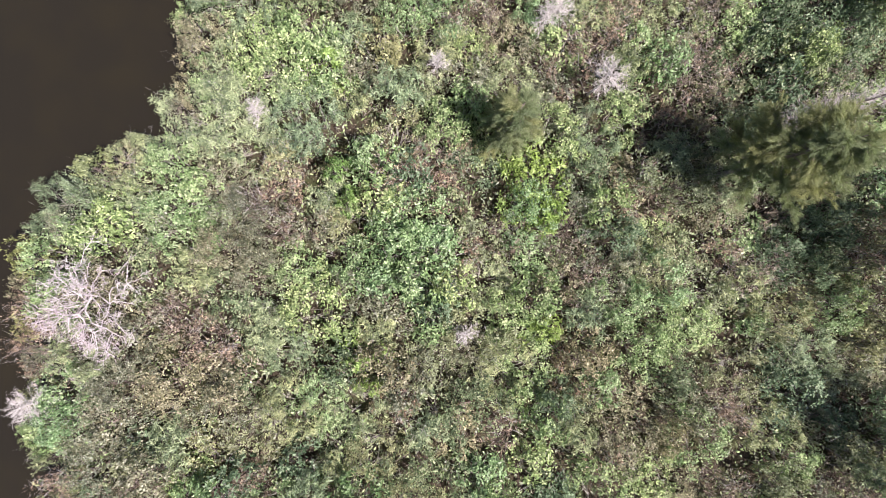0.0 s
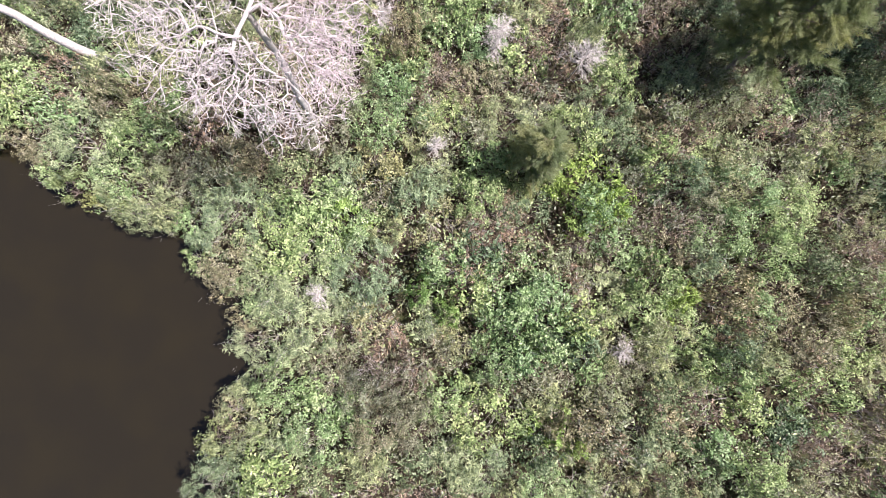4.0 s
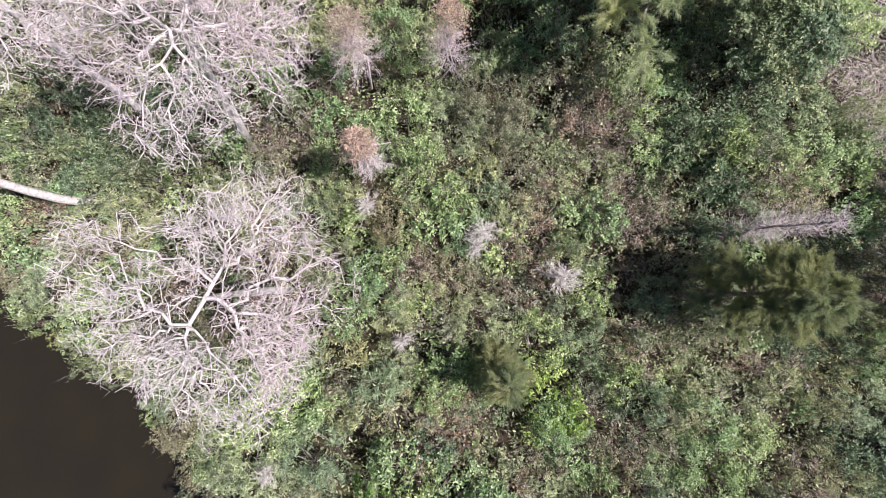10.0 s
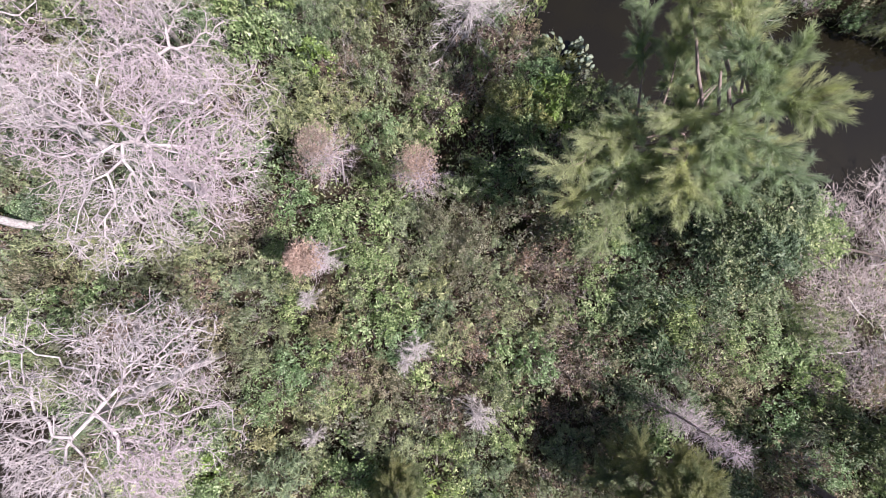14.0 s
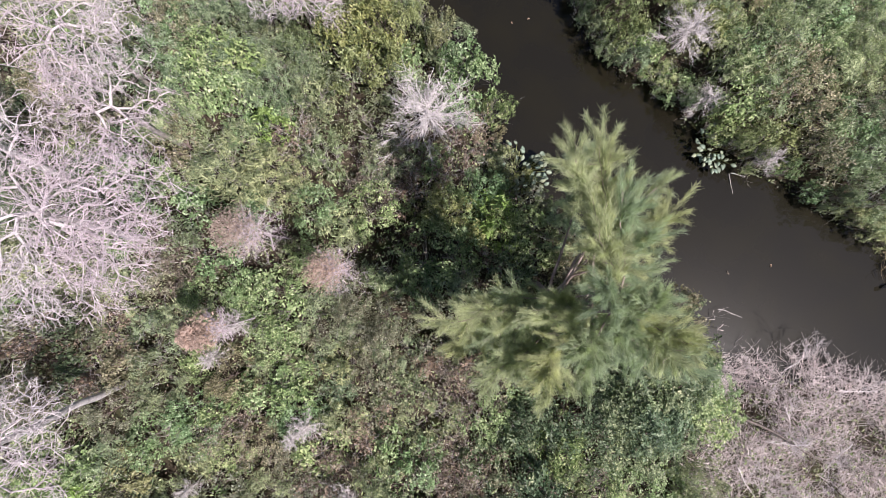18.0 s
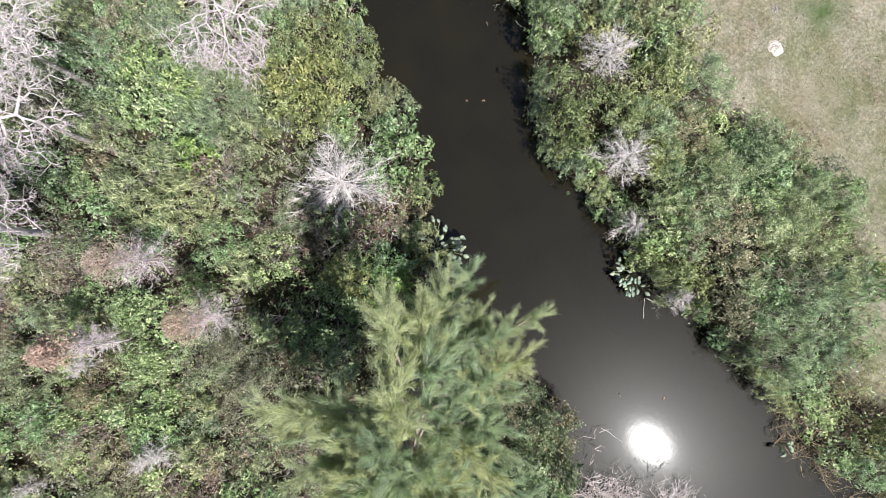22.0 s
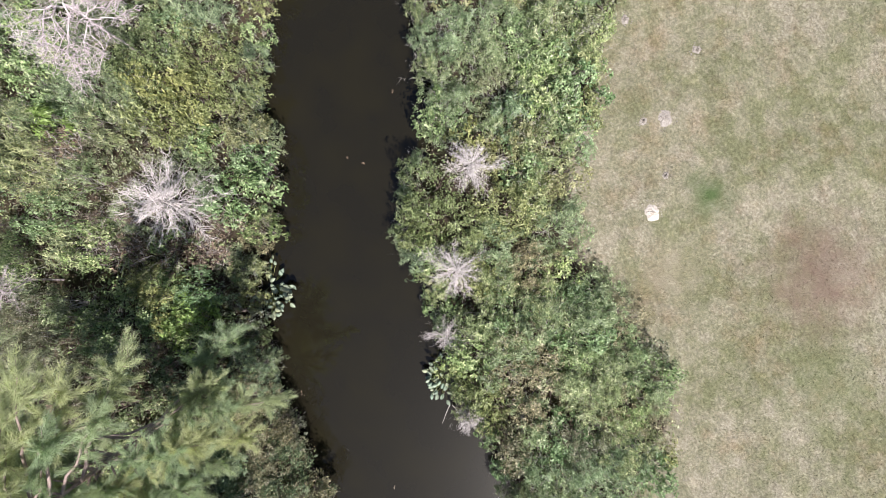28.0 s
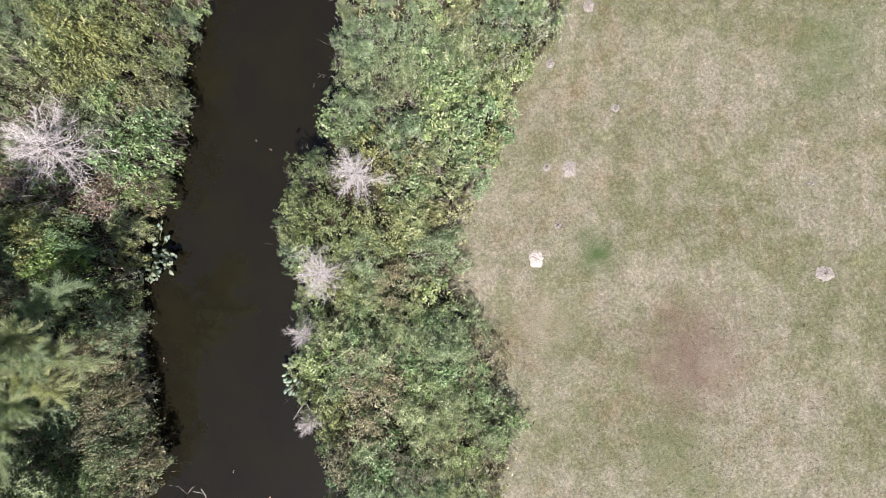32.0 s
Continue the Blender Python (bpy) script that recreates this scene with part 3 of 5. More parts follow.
def shrub_parts(kind, size, seed, root):
    """Stems, branches and foliage of a shrub of radius size."""
    name, label, ll, lw, per, tips, tall, bare, flat, wood = SPECIES[kind]
    rng = np.random.default_rng(seed)
    n = max(24, int(tips * (0.44 if size < 0.8 else 1.15)))
    d, p = dome(n, rng, size, tall)
    if kind in ("rust", "tuft"):
        p[:, :2] *= 0.25
    p[:, 2] += 0.28 * size
    # stems
    forks = []
    for k in range(1 if kind in ("rust", "tuft") else 3):
        az = rng.uniform(0, 6.28) if k else 0.3
        lean = 0.02 if kind in ("rust", "tuft") else 0.45 * size
        top = np.array([math.cos(az + 2.1 * k) * lean, math.sin(az + 2.1 * k) * lean, size * tall * (0.98 if kind in ("rust", "tuft") else 0.6)])
        bag = Bag()
        add_tube(bag, curve_pts((math.cos(az + 2.1 * k) * 0.05, math.sin(az + 2.1 * k) * 0.05, -0.25), top, 5, 0.0, 0.25, rng), 0.03 * size + 0.01, 0.003, 4)
        part("stem", bag, WOOD[wood], root, "", True)
        forks.append(top)
    forks = np.array(forks)
    # branches to the tips
    bag = Bag()
    near = forks[np.argmin(((p[:, None] - forks[None]) ** 2).sum(2), 1)]
    m = min(n, 36)
    start = near[:m] * rng.uniform(0.5, 1.0, (m, 1))
    add_twigs(bag, start, p[:m] - start, np.linalg.norm(p[:m] - start, axis=1), 0.0065, 0.3, rng, True)
    first = 0
    b = int(bare * (0.5 if size < 0.8 else 1.0))
    if kind in ("tuft", "rust"):
        fine = Bag()
        limbs = 30 if size < 0.8 else 44
        e = (np.arange(limbs) + rng.random(limbs)) / limbs
        az = np.arange(limbs) * 2.4 + rng.normal(size=limbs) * 0.3
        low, high = (0.5, 0.97) if kind == "tuft" else (0.45, 0.8)
        at = np.stack([0 * e, 0 * e, size * tall * (low + (high - low) * e)], 1)
        way = unit(np.stack([np.cos(az), np.sin(az), rng.uniform(0.1, 0.5, limbs) + 0.9 * e ** 3], 1))
        ln = size * rng.uniform(0.6, 1.05, limbs) * (1.0 - 0.5 * e)
        add_twigs(bag, at, way, ln, 0.0052 + 0.002 * size, 0.5, rng)
        for fork, gauge in ((13, 0.0046), (20, 0.0034)):
            k = np.repeat(np.arange(limbs), fork)
            u = rng.uniform(0.15, 0.98, len(k))
            base = at[k] + way[k] * (ln[k] * u)[:, None]
            add_twigs(fine, base, way[k] + rng.normal(size=(len(k), 3)) * 0.65, ln[k] * rng.uniform(0.15, 0.42, len(k)), gauge, 0.8, rng, fork == 20)
        part("twig_spray", fine, WOOD["pink" if kind == "rust" else "ash"], root)
    else:
        q = p[rng.integers(0, n, b)] * rng.uniform(0.55, 1.0, (b, 1))
        way = unit(q * np.array([1, 1, 0.8])) + rng.normal(size=(b, 3)) * (0.9 if kind == "thorn" else 0.55)
        add_twigs(bag, q, way, rng.uniform(0.1, 0.28, b) * (0.6 + 0.5 * size), 0.0032, 0.45, rng, True)
        first = sum(len(block) for block in bag.f)
        c = int({"thorn": 34, "bank": 44, "grey": 24, "fresh": 13, "olive": 12, "deep": 11, "gold": 16, "wax": 10, "lime": 4}[kind] * (0.6 if size < 0.8 else 1.3))
        q = p[rng.integers(0, n, c)] * rng.uniform(0.6, 1.0, (c, 1))
        w = q * np.array([1, 1, 0.5]) + rng.normal(size=(c, 3)) * 0.5 * size
        add_twigs(bag, q, w, rng.uniform(0.14, 0.38, c), 0.0052 if kind == "thorn" else 0.0036, 1.1, rng)
        e = np.repeat(np.arange(c), 3)
        add_twigs(bag, q[e] + unit(w[e]) * rng.uniform(0.1, 0.4, (len(e), 1)), w[e] + rng.normal(size=(len(e), 3)) * 0.8 * size, rng.uniform(0.1, 0.26, len(e)), 0.0028, 0.6, rng, True)
    work = part("branchwork", bag, WOOD[wood], root)
    if first:
        work.data.materials.append(WOOD["pale" if kind != "thorn" else "ash"])
        total = len(work.data.polygons)
        work.data.polygons.foreach_set("material_index", [0] * first + [1] * (total - first))
    if per:
        bag = Bag()
        k = np.repeat(np.arange(n), max(2, int(per * (1.0 if kind in ("grey", "bank") else 0.9))))
        out = unit(d[k] * np.array([1, 1, 1.1]) + np.array([0, 0, 0.35]))
        spin = rng.normal(size=(len(k), 3))
        way = unit(spin - (spin * out).sum(1, keepdims=True) * out) + out * rng.uniform(-0.1, 0.7, (len(k), 1))
        base = p[k] + rng.normal(size=(len(k), 3)) * 0.04 * (0.5 + 0.5 * size)
        up = out * flat + np.array([0, 0, 0.5]) + rng.normal(size=(len(k), 3)) * 0.38
        add_leaves(bag, base, way, up, 0.76 * ll * rng.uniform(0.65, 1.35, len(k)), 0.84 * lw * rng.uniform(0.8, 1.3, len(k)), 0.18, rng.random(n)[k], kind in ("grey", "bank", "thorn"))
        part("foliage", bag, LEAF["brown" if kind == "thorn" else kind], root)
    if kind == "rust":
        bag = Bag()
        k = 1700
        e = 1.02 - 0.2 * rng.random(k) ** 1.5
        az = rng.uniform(0, 6.28, k)
        rr = size * (0.3 + 2.4 * (1.02 - e)) * np.sqrt(rng.uniform(0.0, 1.0, k))
        base = np.stack([rr * np.cos(az), rr * np.sin(az), e * size * tall], 1)
        add_leaves(bag, base, rng.normal(size=(k, 3)), rng.normal(size=(k, 3)) + np.array([0, 0, 1]), 0.08, 0.014)
        part("foliage", bag, LEAF["rust"], root, "rust-brown withered needles")


def place_shrub(kind, x, y, r, top, variant=None, light=False):
    """One shrub of crown radius r whose crown reaches the height top above the water."""
    size = 0.55 if r < 0.8 or light else 1.1
    seed = variant if variant is not None else int(RNG.integers(0, 3))
    key = (kind, size, seed)
    z = max(0.02, ground_z(x, y) - 0.02)
    name, label = SPECIES[kind][:2]
    s = min(2.6 if light else 1.7, max(0.55, r / size))
    tall = (SPECIES[kind][6] + 0.28) * size
    sz = min(3.0, max(0.5, (top - z) / tall))
    turn = float(RNG.uniform(0, 360))
    if key not in PROTO:
        ob = thing(name, 0, 0, 0, label, SPECIES[kind][0].replace("_", " ").split()[-1], name.replace("_", " ") + "s of the scrub")
        shrub_parts(kind, size, 100 * seed + len(PROTO), ob)
        PROTO[key] = ob
    else:
        ob = copy_thing(PROTO[key], Matrix())
    ob.matrix_basis = Matrix.LocRotScale((x, y, z), Euler((0, 0, radians(turn))), (s, s, sz))
    return ob


LIME_AT = [(-3.5, 1.5, 0.4, 2.5), (-2.8, 0.8, 0.4, 2.2), (1.2, 4.3, 0.7, 2), (-0.4, -2.8, 0.6, 2), (3.8, 0.2, 0.5, 2), (0.2, -3.5, 0.3, 2), (-5.1, 16.1, 0.6, 2.4), (2.1, 16.5, 0.7, 2.6), (2.4, 3.4, 0.6, 2.4), (1.6, 3.3, 0.8, 2.4), (-5.3, 3.9, 0.7, 2)]
GOLD_AT = [(-9.7, 10, 0.6, 2.6), (-8, 9.7, 0.6, 2.6), (-5.7, 12, 0.6, 2.6), (-2.4, 17.4, 1, 2.4), (0.3, 16.3, 0.5, 2.2), (-3.7, 18.4, 0.6, 2.4), (12.2, 3.5, 0.8, 2.2), (2.9, -0.6, 0.6, 2), (9.4, 1.8, 0.9, 2.2), (-2, 20.8, 0.6, 2.4)]
FRESH_AT = [(-1.1, 4.8, 0.7, 2.3), (-4.6, 10.6, 0.8, 2.4), (1.1, 14.8, 1.2, 2.8), (-1.1, 15.3, 0.9, 2.8), (6.3, 2.1, 1.7, 2.6), (-0.5, 0.1, 1.3, 2.6), (-2.1, -2.1, 1.1, 2.4), (-7.2, 3.5, 1.1, 2.4), (-5.3, 3.7, 1.1, 2.4), (2.8, 6.8, 0.8, 2.4), (-0.9, 1, 1.2, 2.5), (1.8, 3.1, 0.9, 2.5), (-4, 6.3, 0.9, 2.5), (-6.4, 3.4, 1.1, 2.4)]
GREEN_AT = [(-2.4, 11.6, 1.2, 3), (-2.3, 10.7, 0.9, 2.8), (-2.7, 14.5, 0.8, 2.8), (-3.3, 7.3, 0.9, 2.5), (-2.1, 13.1, 0.8, 2.7), (1.5, 5.3, 1, 2.4), (6.8, 11.2, 0.9, 2.8), (-0.4, 20.1, 1.2, 2.2), (0.6, 26.1, 0.7, 2), (0.8, 19.7, 0.6, 2), (-0.9, 20.6, 1, 2.2), (0.4, 20.3, 0.8, 2), (-7, 16.8, 1.3, 2.6), (1.6, 29.8, 1.3, 2.2), (1.5, 16.5, 1.4, 2.6)]
OLIVE_AT = [(5.2, 16.5, 0.9, 2.2), (4.9, 15.6, 0.9, 2.2), (7.4, 16.2, 1.1, 2.4), (8.6, 16.4, 0.8, 2.0), (6.4, 16.5, 0.9, 2.4), (6.3, 17.1, 1.2, 2.6), (-4.7, -1.6, 1.4, 2.6), (-8.7, 3, 0.9, 2.2), (0.1, 12.2, 1.4, 3), (-2.7, 9, 0.8, 2.6), (-6.5, -6.1, 0.9, 2), (-4.5, -5.8, 1.2, 2.2)]
GREY_AT = [(4.3, 17.0, 0.8, 2.0), (5.9, 16.0, 0.9, 2.2), (-5.3, 14.6, 1.3, 2.6), (-6.1, 17.8, 1.4, 2.6), (-10.9, 5.2, 1.7, 2.4), (-12.4, 7.1, 1.2, 2.2), (-8.9, -1.4, 0.9, 2), (-9.9, -2.9, 0.8, 2), (-7.4, 1.1, 1.2, 2.2), (-7, 2.2, 1.2, 2.2), (-1.7, 20.8, 0.8, 2), (0.1, 22.3, 0.7, 2), (-4.9, 2.3, 1.1, 2.4), (-8.3, 4.3, 1.2, 2.4), (2.3, 8, 0.6, 2.5), (-1.1, 11.8, 1.1, 2.6)]
# at (11, 2.2) and (9.6, 7.1) the dark leaves also stand in for tree shade
DEEP_AT = [(6.6, 15.7, 1.2, 2.4), (7.5, 16.3, 1, 2.4), (7.6, 12.6, 1.2, 2.4), (9.2, 12.2, 1.2, 2.2), (9.4, 15.6, 1.0, 2.2), (6.6, 12.3, 1.1, 2.6), (-11, 10.4, 1.4, 2.4), (-9.7, 11.6, 1.4, 2.4), (-11.8, 11.6, 1.4, 2.4), (3.4, 13.2, 1.2, 2.6), (9.5, 5.9, 1.4, 2.6), (9.6, 7.1, 1.2, 2.6), (11, 2.2, 1.2, 2.4), (8.3, 16.1, 1, 2.4), (6.4, 10.7, 1.3, 2.6)]
BANK_AT = [(8.7, 25.5, 2.2, 2.6), (7.4, 24, 1.3, 2.4), (11.2, 25.7, 1.6, 2.4), (10.7, 23.6, 1.3, 2.2), (6.4, 25.4, 1.5, 2.5), (0.4, 28.6, 1.6, 2.3), (0.7, 30.3, 1.3, 2.3), (-1.3, 27.7, 1, 2), (0.7, 26.5, 1, 2), (2.2, 28.5, 1.3, 2.3), (3.7, 27.8, 1.3, 2.4), (5.4, 27.5, 1, 2.2), (8.9, 26.9, 1.5, 2.4), (5, 25.6, 1.1, 2.4), (-0.1, 30.9, 1.5, 2.2), (10.4, 26.7, 1.5, 2.4), (7.9, 27.2, 1.3, 2.4), (12.5, 22.6, 1.5, 2.3), (12.5, 25.7, 1, 2.2)]
WAX_AT = [(1.6, 16.4, 0.9, 2.5), (0.5, 16.1, 0.8, 2.5), (2.4, 24.7, 0.9, 2.6), (2.9, 24.1, 0.6, 2.4), (4, 26.2, 1.1, 2.4), (4, 25.1, 1, 2.4), (4.2, 27.1, 1.1, 2.4), (-3.9, 20.6, 1.6, 2.8), (-2.9, 21.9, 0.8, 2.6), (-5.1, 19.4, 1.1, 2.7), (-3.6, 19.4, 1.3, 2.7)]
TUFT_AT = [(-0.95, 18.25, 1.6, 4.0), (1.9, 7.3, 0.7, 3.3), (-3.5, 9.3, 0.5, 2.8), (-0.2, 8.6, 0.6, 2.5), (-3.3, 10.5, 0.6, 3), (-2.5, 5.5, 0.4, 2.6), (-0.4, 8.2, 0.5, 2.6), (2.5, 26.1, 0.9, 3.2), (4.9, 24.2, 1, 2.8), (6.5, 22.9, 0.7, 2), (1.9, -0.9, 0.45, 2.4), (-6.3, 1.8, 0.45, 2.4), (-7.7, -8.3, 0.8, 1.8), (9.2, 17.2, 1, 1.6), (9.1, 22.1, 0.7, 2)]
RUST_AT = [(-3.7, 13.2, 0.98, 5.2), (-1.25, 13.3, 0.85, 5.5), (-3.45, 10.5, 0.7, 5.0)]
THORN_AT = [(-1.9, 1.9, 1.1, 2), (-0.9, 3.5, 0.9, 2), (4.3, 2.1, 0.9, 2), (4.6, 5.3, 1.1, 2), (8.5, 4.9, 1.1, 2), (-1.5, 3.5, 0.8, 2), (-4.8, 0.3, 0.9, 2), (7.9, 10.1, 1.2, 2.4), (9.5, 1.1, 1, 2), (3.2, 11.6, 1.1, 2.4), (3.1, 12.3, 0.9, 2.4), (1.4, 9.4, 1, 2.2), (4.4, 9.7, 1.1, 2.2), (-1.7, 15.9, 1, 2.3), (0.3, 18.3, 1.2, 2.2), (-0.7, 16.5, 1.3, 2.4), (-6.7, 8.6, 1, 2), (11.8, 7.1, 1.3, 2.2), (0.9, 8.3, 0.9, 2.2), (3.9, 9.2, 1.1, 2.2)]

TAKEN = []
for kind, spots in (("rust", RUST_AT), ("tuft", TUFT_AT), ("lime", LIME_AT), ("wax", WAX_AT), ("gold", GOLD_AT), ("thorn", THORN_AT), ("fresh", FRESH_AT + GREEN_AT), ("olive", OLIVE_AT), ("grey", GREY_AT), ("deep", DEEP_AT), ("bank", BANK_AT)):
    for x, y, r, top in spots:
        if is_water(np.array(x), np.array(y)):
            continue
        r = min(r, max(0.45, float(inland(x, y)[0]) + 0.1, 0.45))
        if y > 20:
            r = min(r, max(0.45, float(np.interp(x, *LAWN_EDGE.T)) - y + 0.1))
        if kind == "tuft":
            place_shrub(kind, x, y, r * (1.25 if y > 22 else 1.1), top)
        elif r > 1.25:
            a0 = float(RNG.uniform(0, 6.28))
            for q in range(4):
                other = ("bank", "fresh", "bank", "olive" if x > 6 else "gold")[q] if kind == "bank" else kind
                place_shrub(other, x + 0.52 * r * math.cos(a0 + q * 1.57), y + 0.52 * r * math.sin(a0 + q * 1.57), 0.6 * r, top - 0.3 * float(RNG.random()))
        else:
            place_shrub(kind, x, y, r * 1.05, top)
        TAKEN.append((x, y, r * (0.3 if kind in ("tuft", "thorn", "rust") else 0.62)))


def leafy_tree(x, y, r, top, clumps, seed, leaf, label):
    """A small broad-leaved tree: a trunk, limbs, and a clump of leaves on each."""
    rng = np.random.default_rng(seed)
    z = ground_z(x, y) - 0.05
    root = thing("leafy_tree", x, y, z, label, "tree")
    bag = Bag()
    trunk = curve_pts((0, 0, -0.1), (0.15, 0.1, top - z - 0.9), 8, 0, 0.1, rng)
    add_tube(bag, trunk, 0.09, 0.03, 8)
    part("trunk", bag, WOOD["brown"], root, "", True)
    stock = [ob for ob in PROTO[(leaf, 0.55, 0)].children if ob.name.split(".")[0] == "foliage"][0].data
    for i in range(clumps):
        az, far = i * 2.4 + rng.normal() * 0.2, r * math.sqrt((i + 0.4) / clumps)
        end = np.array([far * math.cos(az), far * math.sin(az), top - z - 0.75 - 0.45 * (far / r) ** 2 * r + rng.normal() * 0.12])
        bag = Bag()
        add_tube(bag, curve_pts(trunk[4 + i % 4], end, 6, 0.05, 0.15, rng), 0.03, 0.008, 5)
        limb = part("limb", bag, WOOD["brown"], root, "", True)
        ob = part("foliage", stock, None, limb)
        q = float(rng.uniform(0.8, 1.15))
        ob.matrix_basis = Matrix.LocRotScale(Vector(end) - Vector((0, 0, 0.3)), Euler((rng.normal() * 0.2, rng.normal() * 0.2, rng.uniform(0, 6.28))), (q, q, q * 0.9))


for leaf in ("deep", "fresh"):
    if (leaf, 0.55, 0) not in PROTO:
        place_shrub(leaf, 6.2, 11.4, 0.6, 2.0, 0)
leafy_tree(7.8, 14.0, 1.5, 4.9, 24, 71, "deep", "small leafy dark green tree beside the tall pine")
leafy_tree(9.1, 14.2, 1.0, 4.3, 9, 72, "fresh", "small leafy green tree at the edge of the reeds")

# a ragged fringe of small shrubs along the water
def fringe():
    for line, swap, kinds in ((LEFT_BANK, False, ["grey", "wax", "fresh", "olive", "bank"]), (RIGHT_BANK, False, ["bank", "bank", "fresh", "grey"]), (POND, True, ["grey", "olive", "grey", "fresh", "wax"])):
        pts = dense(line, 0.15)
        pts = pts[:, ::-1] if swap else pts
        last = None
        for x, y in pts:
            if last is not None and math.hypot(x - last[0], y - last[1]) < RNG.uniform(0.6, 1.3):
                continue
            last = (x, y)
            best = max(((x + 0.45 * math.cos(a), y + 0.45 * math.sin(a)) for a in np.linspace(0, 6.28, 13)), key=lambda q: float(inland(*q)[0]))
            if not in_hull(*best) or (best[0] > 9.8 and 9 < best[1] < 17.6) or (best[0] > 14.2 and best[1] > 20):
                continue
            if any((best[0] - a) ** 2 + (best[1] - b) ** 2 < (0.75 * c) ** 2 for a, b, c in TAKEN):
                continue
            place_shrub(kinds[int(RNG.integers(0, len(kinds)))], *best, float(RNG.uniform(0.38, 0.56)), float(RNG.uniform(0.8, 1.5)))
            TAKEN.append((*best, 0.3))


fringe()

# shrubs that close the thicket between those
MIX_WEST = ["fresh"] * 7 + ["grey"] * 3 + ["olive"] * 4 + ["deep"] * 3 + ["gold"] * 2 + ["thorn"] * 3
MIX_SOUTH = ["fresh"] * 5 + ["olive"] * 4 + ["deep"] * 3 + ["gold"] * 4 + ["thorn"] * 4 + ["grey"] * 3
MIX_NORTH = ["deep"] * 5 + ["olive"] * 4 + ["fresh"] * 7 + ["grey"] * 3 + ["thorn"] * 3 + ["gold"] * 1
MIX_NORTHWEST = ["grey"] * 7 + ["fresh"] * 5 + ["bank"] * 3 + ["olive"] * 4 + ["thorn"] * 2 + ["deep"] * 2
MIX_BANK = ["bank"] * 6 + ["fresh"] * 4 + ["gold"] * 2 + ["grey"] * 2 + ["olive"] * 2 + ["thorn"] * 1 + ["wax"] * 2


def fill_shrubs():
    gx, gy = np.meshgrid(np.arange(-18, 20.5, 0.78), np.arange(-13, 46, 0.78))
    gx = (gx + np.where(np.arange(gx.shape[0]) % 2, 0.39, 0)[:, None] + RNG.normal(size=gx.shape) * 0.17).ravel()
    gy = (gy + RNG.normal(size=gy.shape) * 0.17).ravel()
    d = inland(gx, gy)
    ok = in_hull(gx, gy) & (d > 0.3) & ~on_lawn(gx, gy + 0.3)
    reeds = ((gx > 10.6 + 0.18 * (17.6 - gy)) & (gy > 10.2) & (gy < 17.6)) | ((gx > 14.4) & (gy > 20) & (gy < 25) & (np.sin(gx * 2.1) + np.sin(gy * 1.9) > -0.2))
    for x, y, dd in zip(gx[ok & ~reeds], gy[ok & ~reeds], d[ok & ~reeds]):
        r = RNG.uniform(0.55, 1.05)
        if any((x - a) ** 2 + (y - b) ** 2 < (c + 0.32 * r) ** 2 for a, b, c in TAKEN):
            continue
        edge = min(dd, (np.interp(x, *LAWN_EDGE.T) - y) if y > 20 else 9)
        r = min(r, max(0.42, edge + 0.1))
        if y > np.interp(x, *RIGHT_BANK.T):
            kinds = MIX_BANK
        elif x < 0.5 and y > 13:
            kinds = MIX_NORTHWEST
        elif x < -6:
            kinds = MIX_WEST
        else:
            kinds = MIX_SOUTH if y < 7 else MIX_NORTH
        h = noise.noise((x * 0.35, y * 0.35, 3.1)) * 0.5 + 0.5
        kind = kinds[int(min(0.999, max(0, h + RNG.normal() * 0.25)) * len(kinds))] if RNG.random() < 0.5 else kinds[int(RNG.integers(0, len(kinds)))]
        top = ground_z(x, y) + RNG.uniform(0.8, 1.75) * (0.55 + 0.45 * min(1, edge / 1.2))
        place_shrub(kind, x, y, r, top)
        TAKEN.append((x, y, 0.6 * r))


fill_shrubs()


def outer_scrub():
    """The thicket goes on a little way round the part that is passed."""
    mid = HULL.mean(0)
    gx, gy = np.meshgrid(np.arange(-24, 26, 2.3), np.arange(-18, 46, 2.3))
    gx = (gx + RNG.normal(size=gx.shape) * 0.35).ravel()
    gy = (gy + RNG.normal(size=gy.shape) * 0.35).ravel()
    wide = in_hull(mid[0] + (gx - mid[0]) / 1.28, mid[1] + (gy - mid[1]) / 1.28) & ~in_hull(gx, gy)
    ok = wide & (inland(gx, gy) > 0.7) & ~on_lawn(gx, gy + 0.8)
    for x, y in zip(gx[ok], gy[ok]):
        kind = ("fresh", "olive", "deep", "bank", "grey")[int(RNG.integers(0, 5))]
        place_shrub(kind, x, y, float(RNG.uniform(1.2, 1.45)), ground_z(x, y) + float(RNG.uniform(1.4, 2.3)), light=True)


outer_scrub()


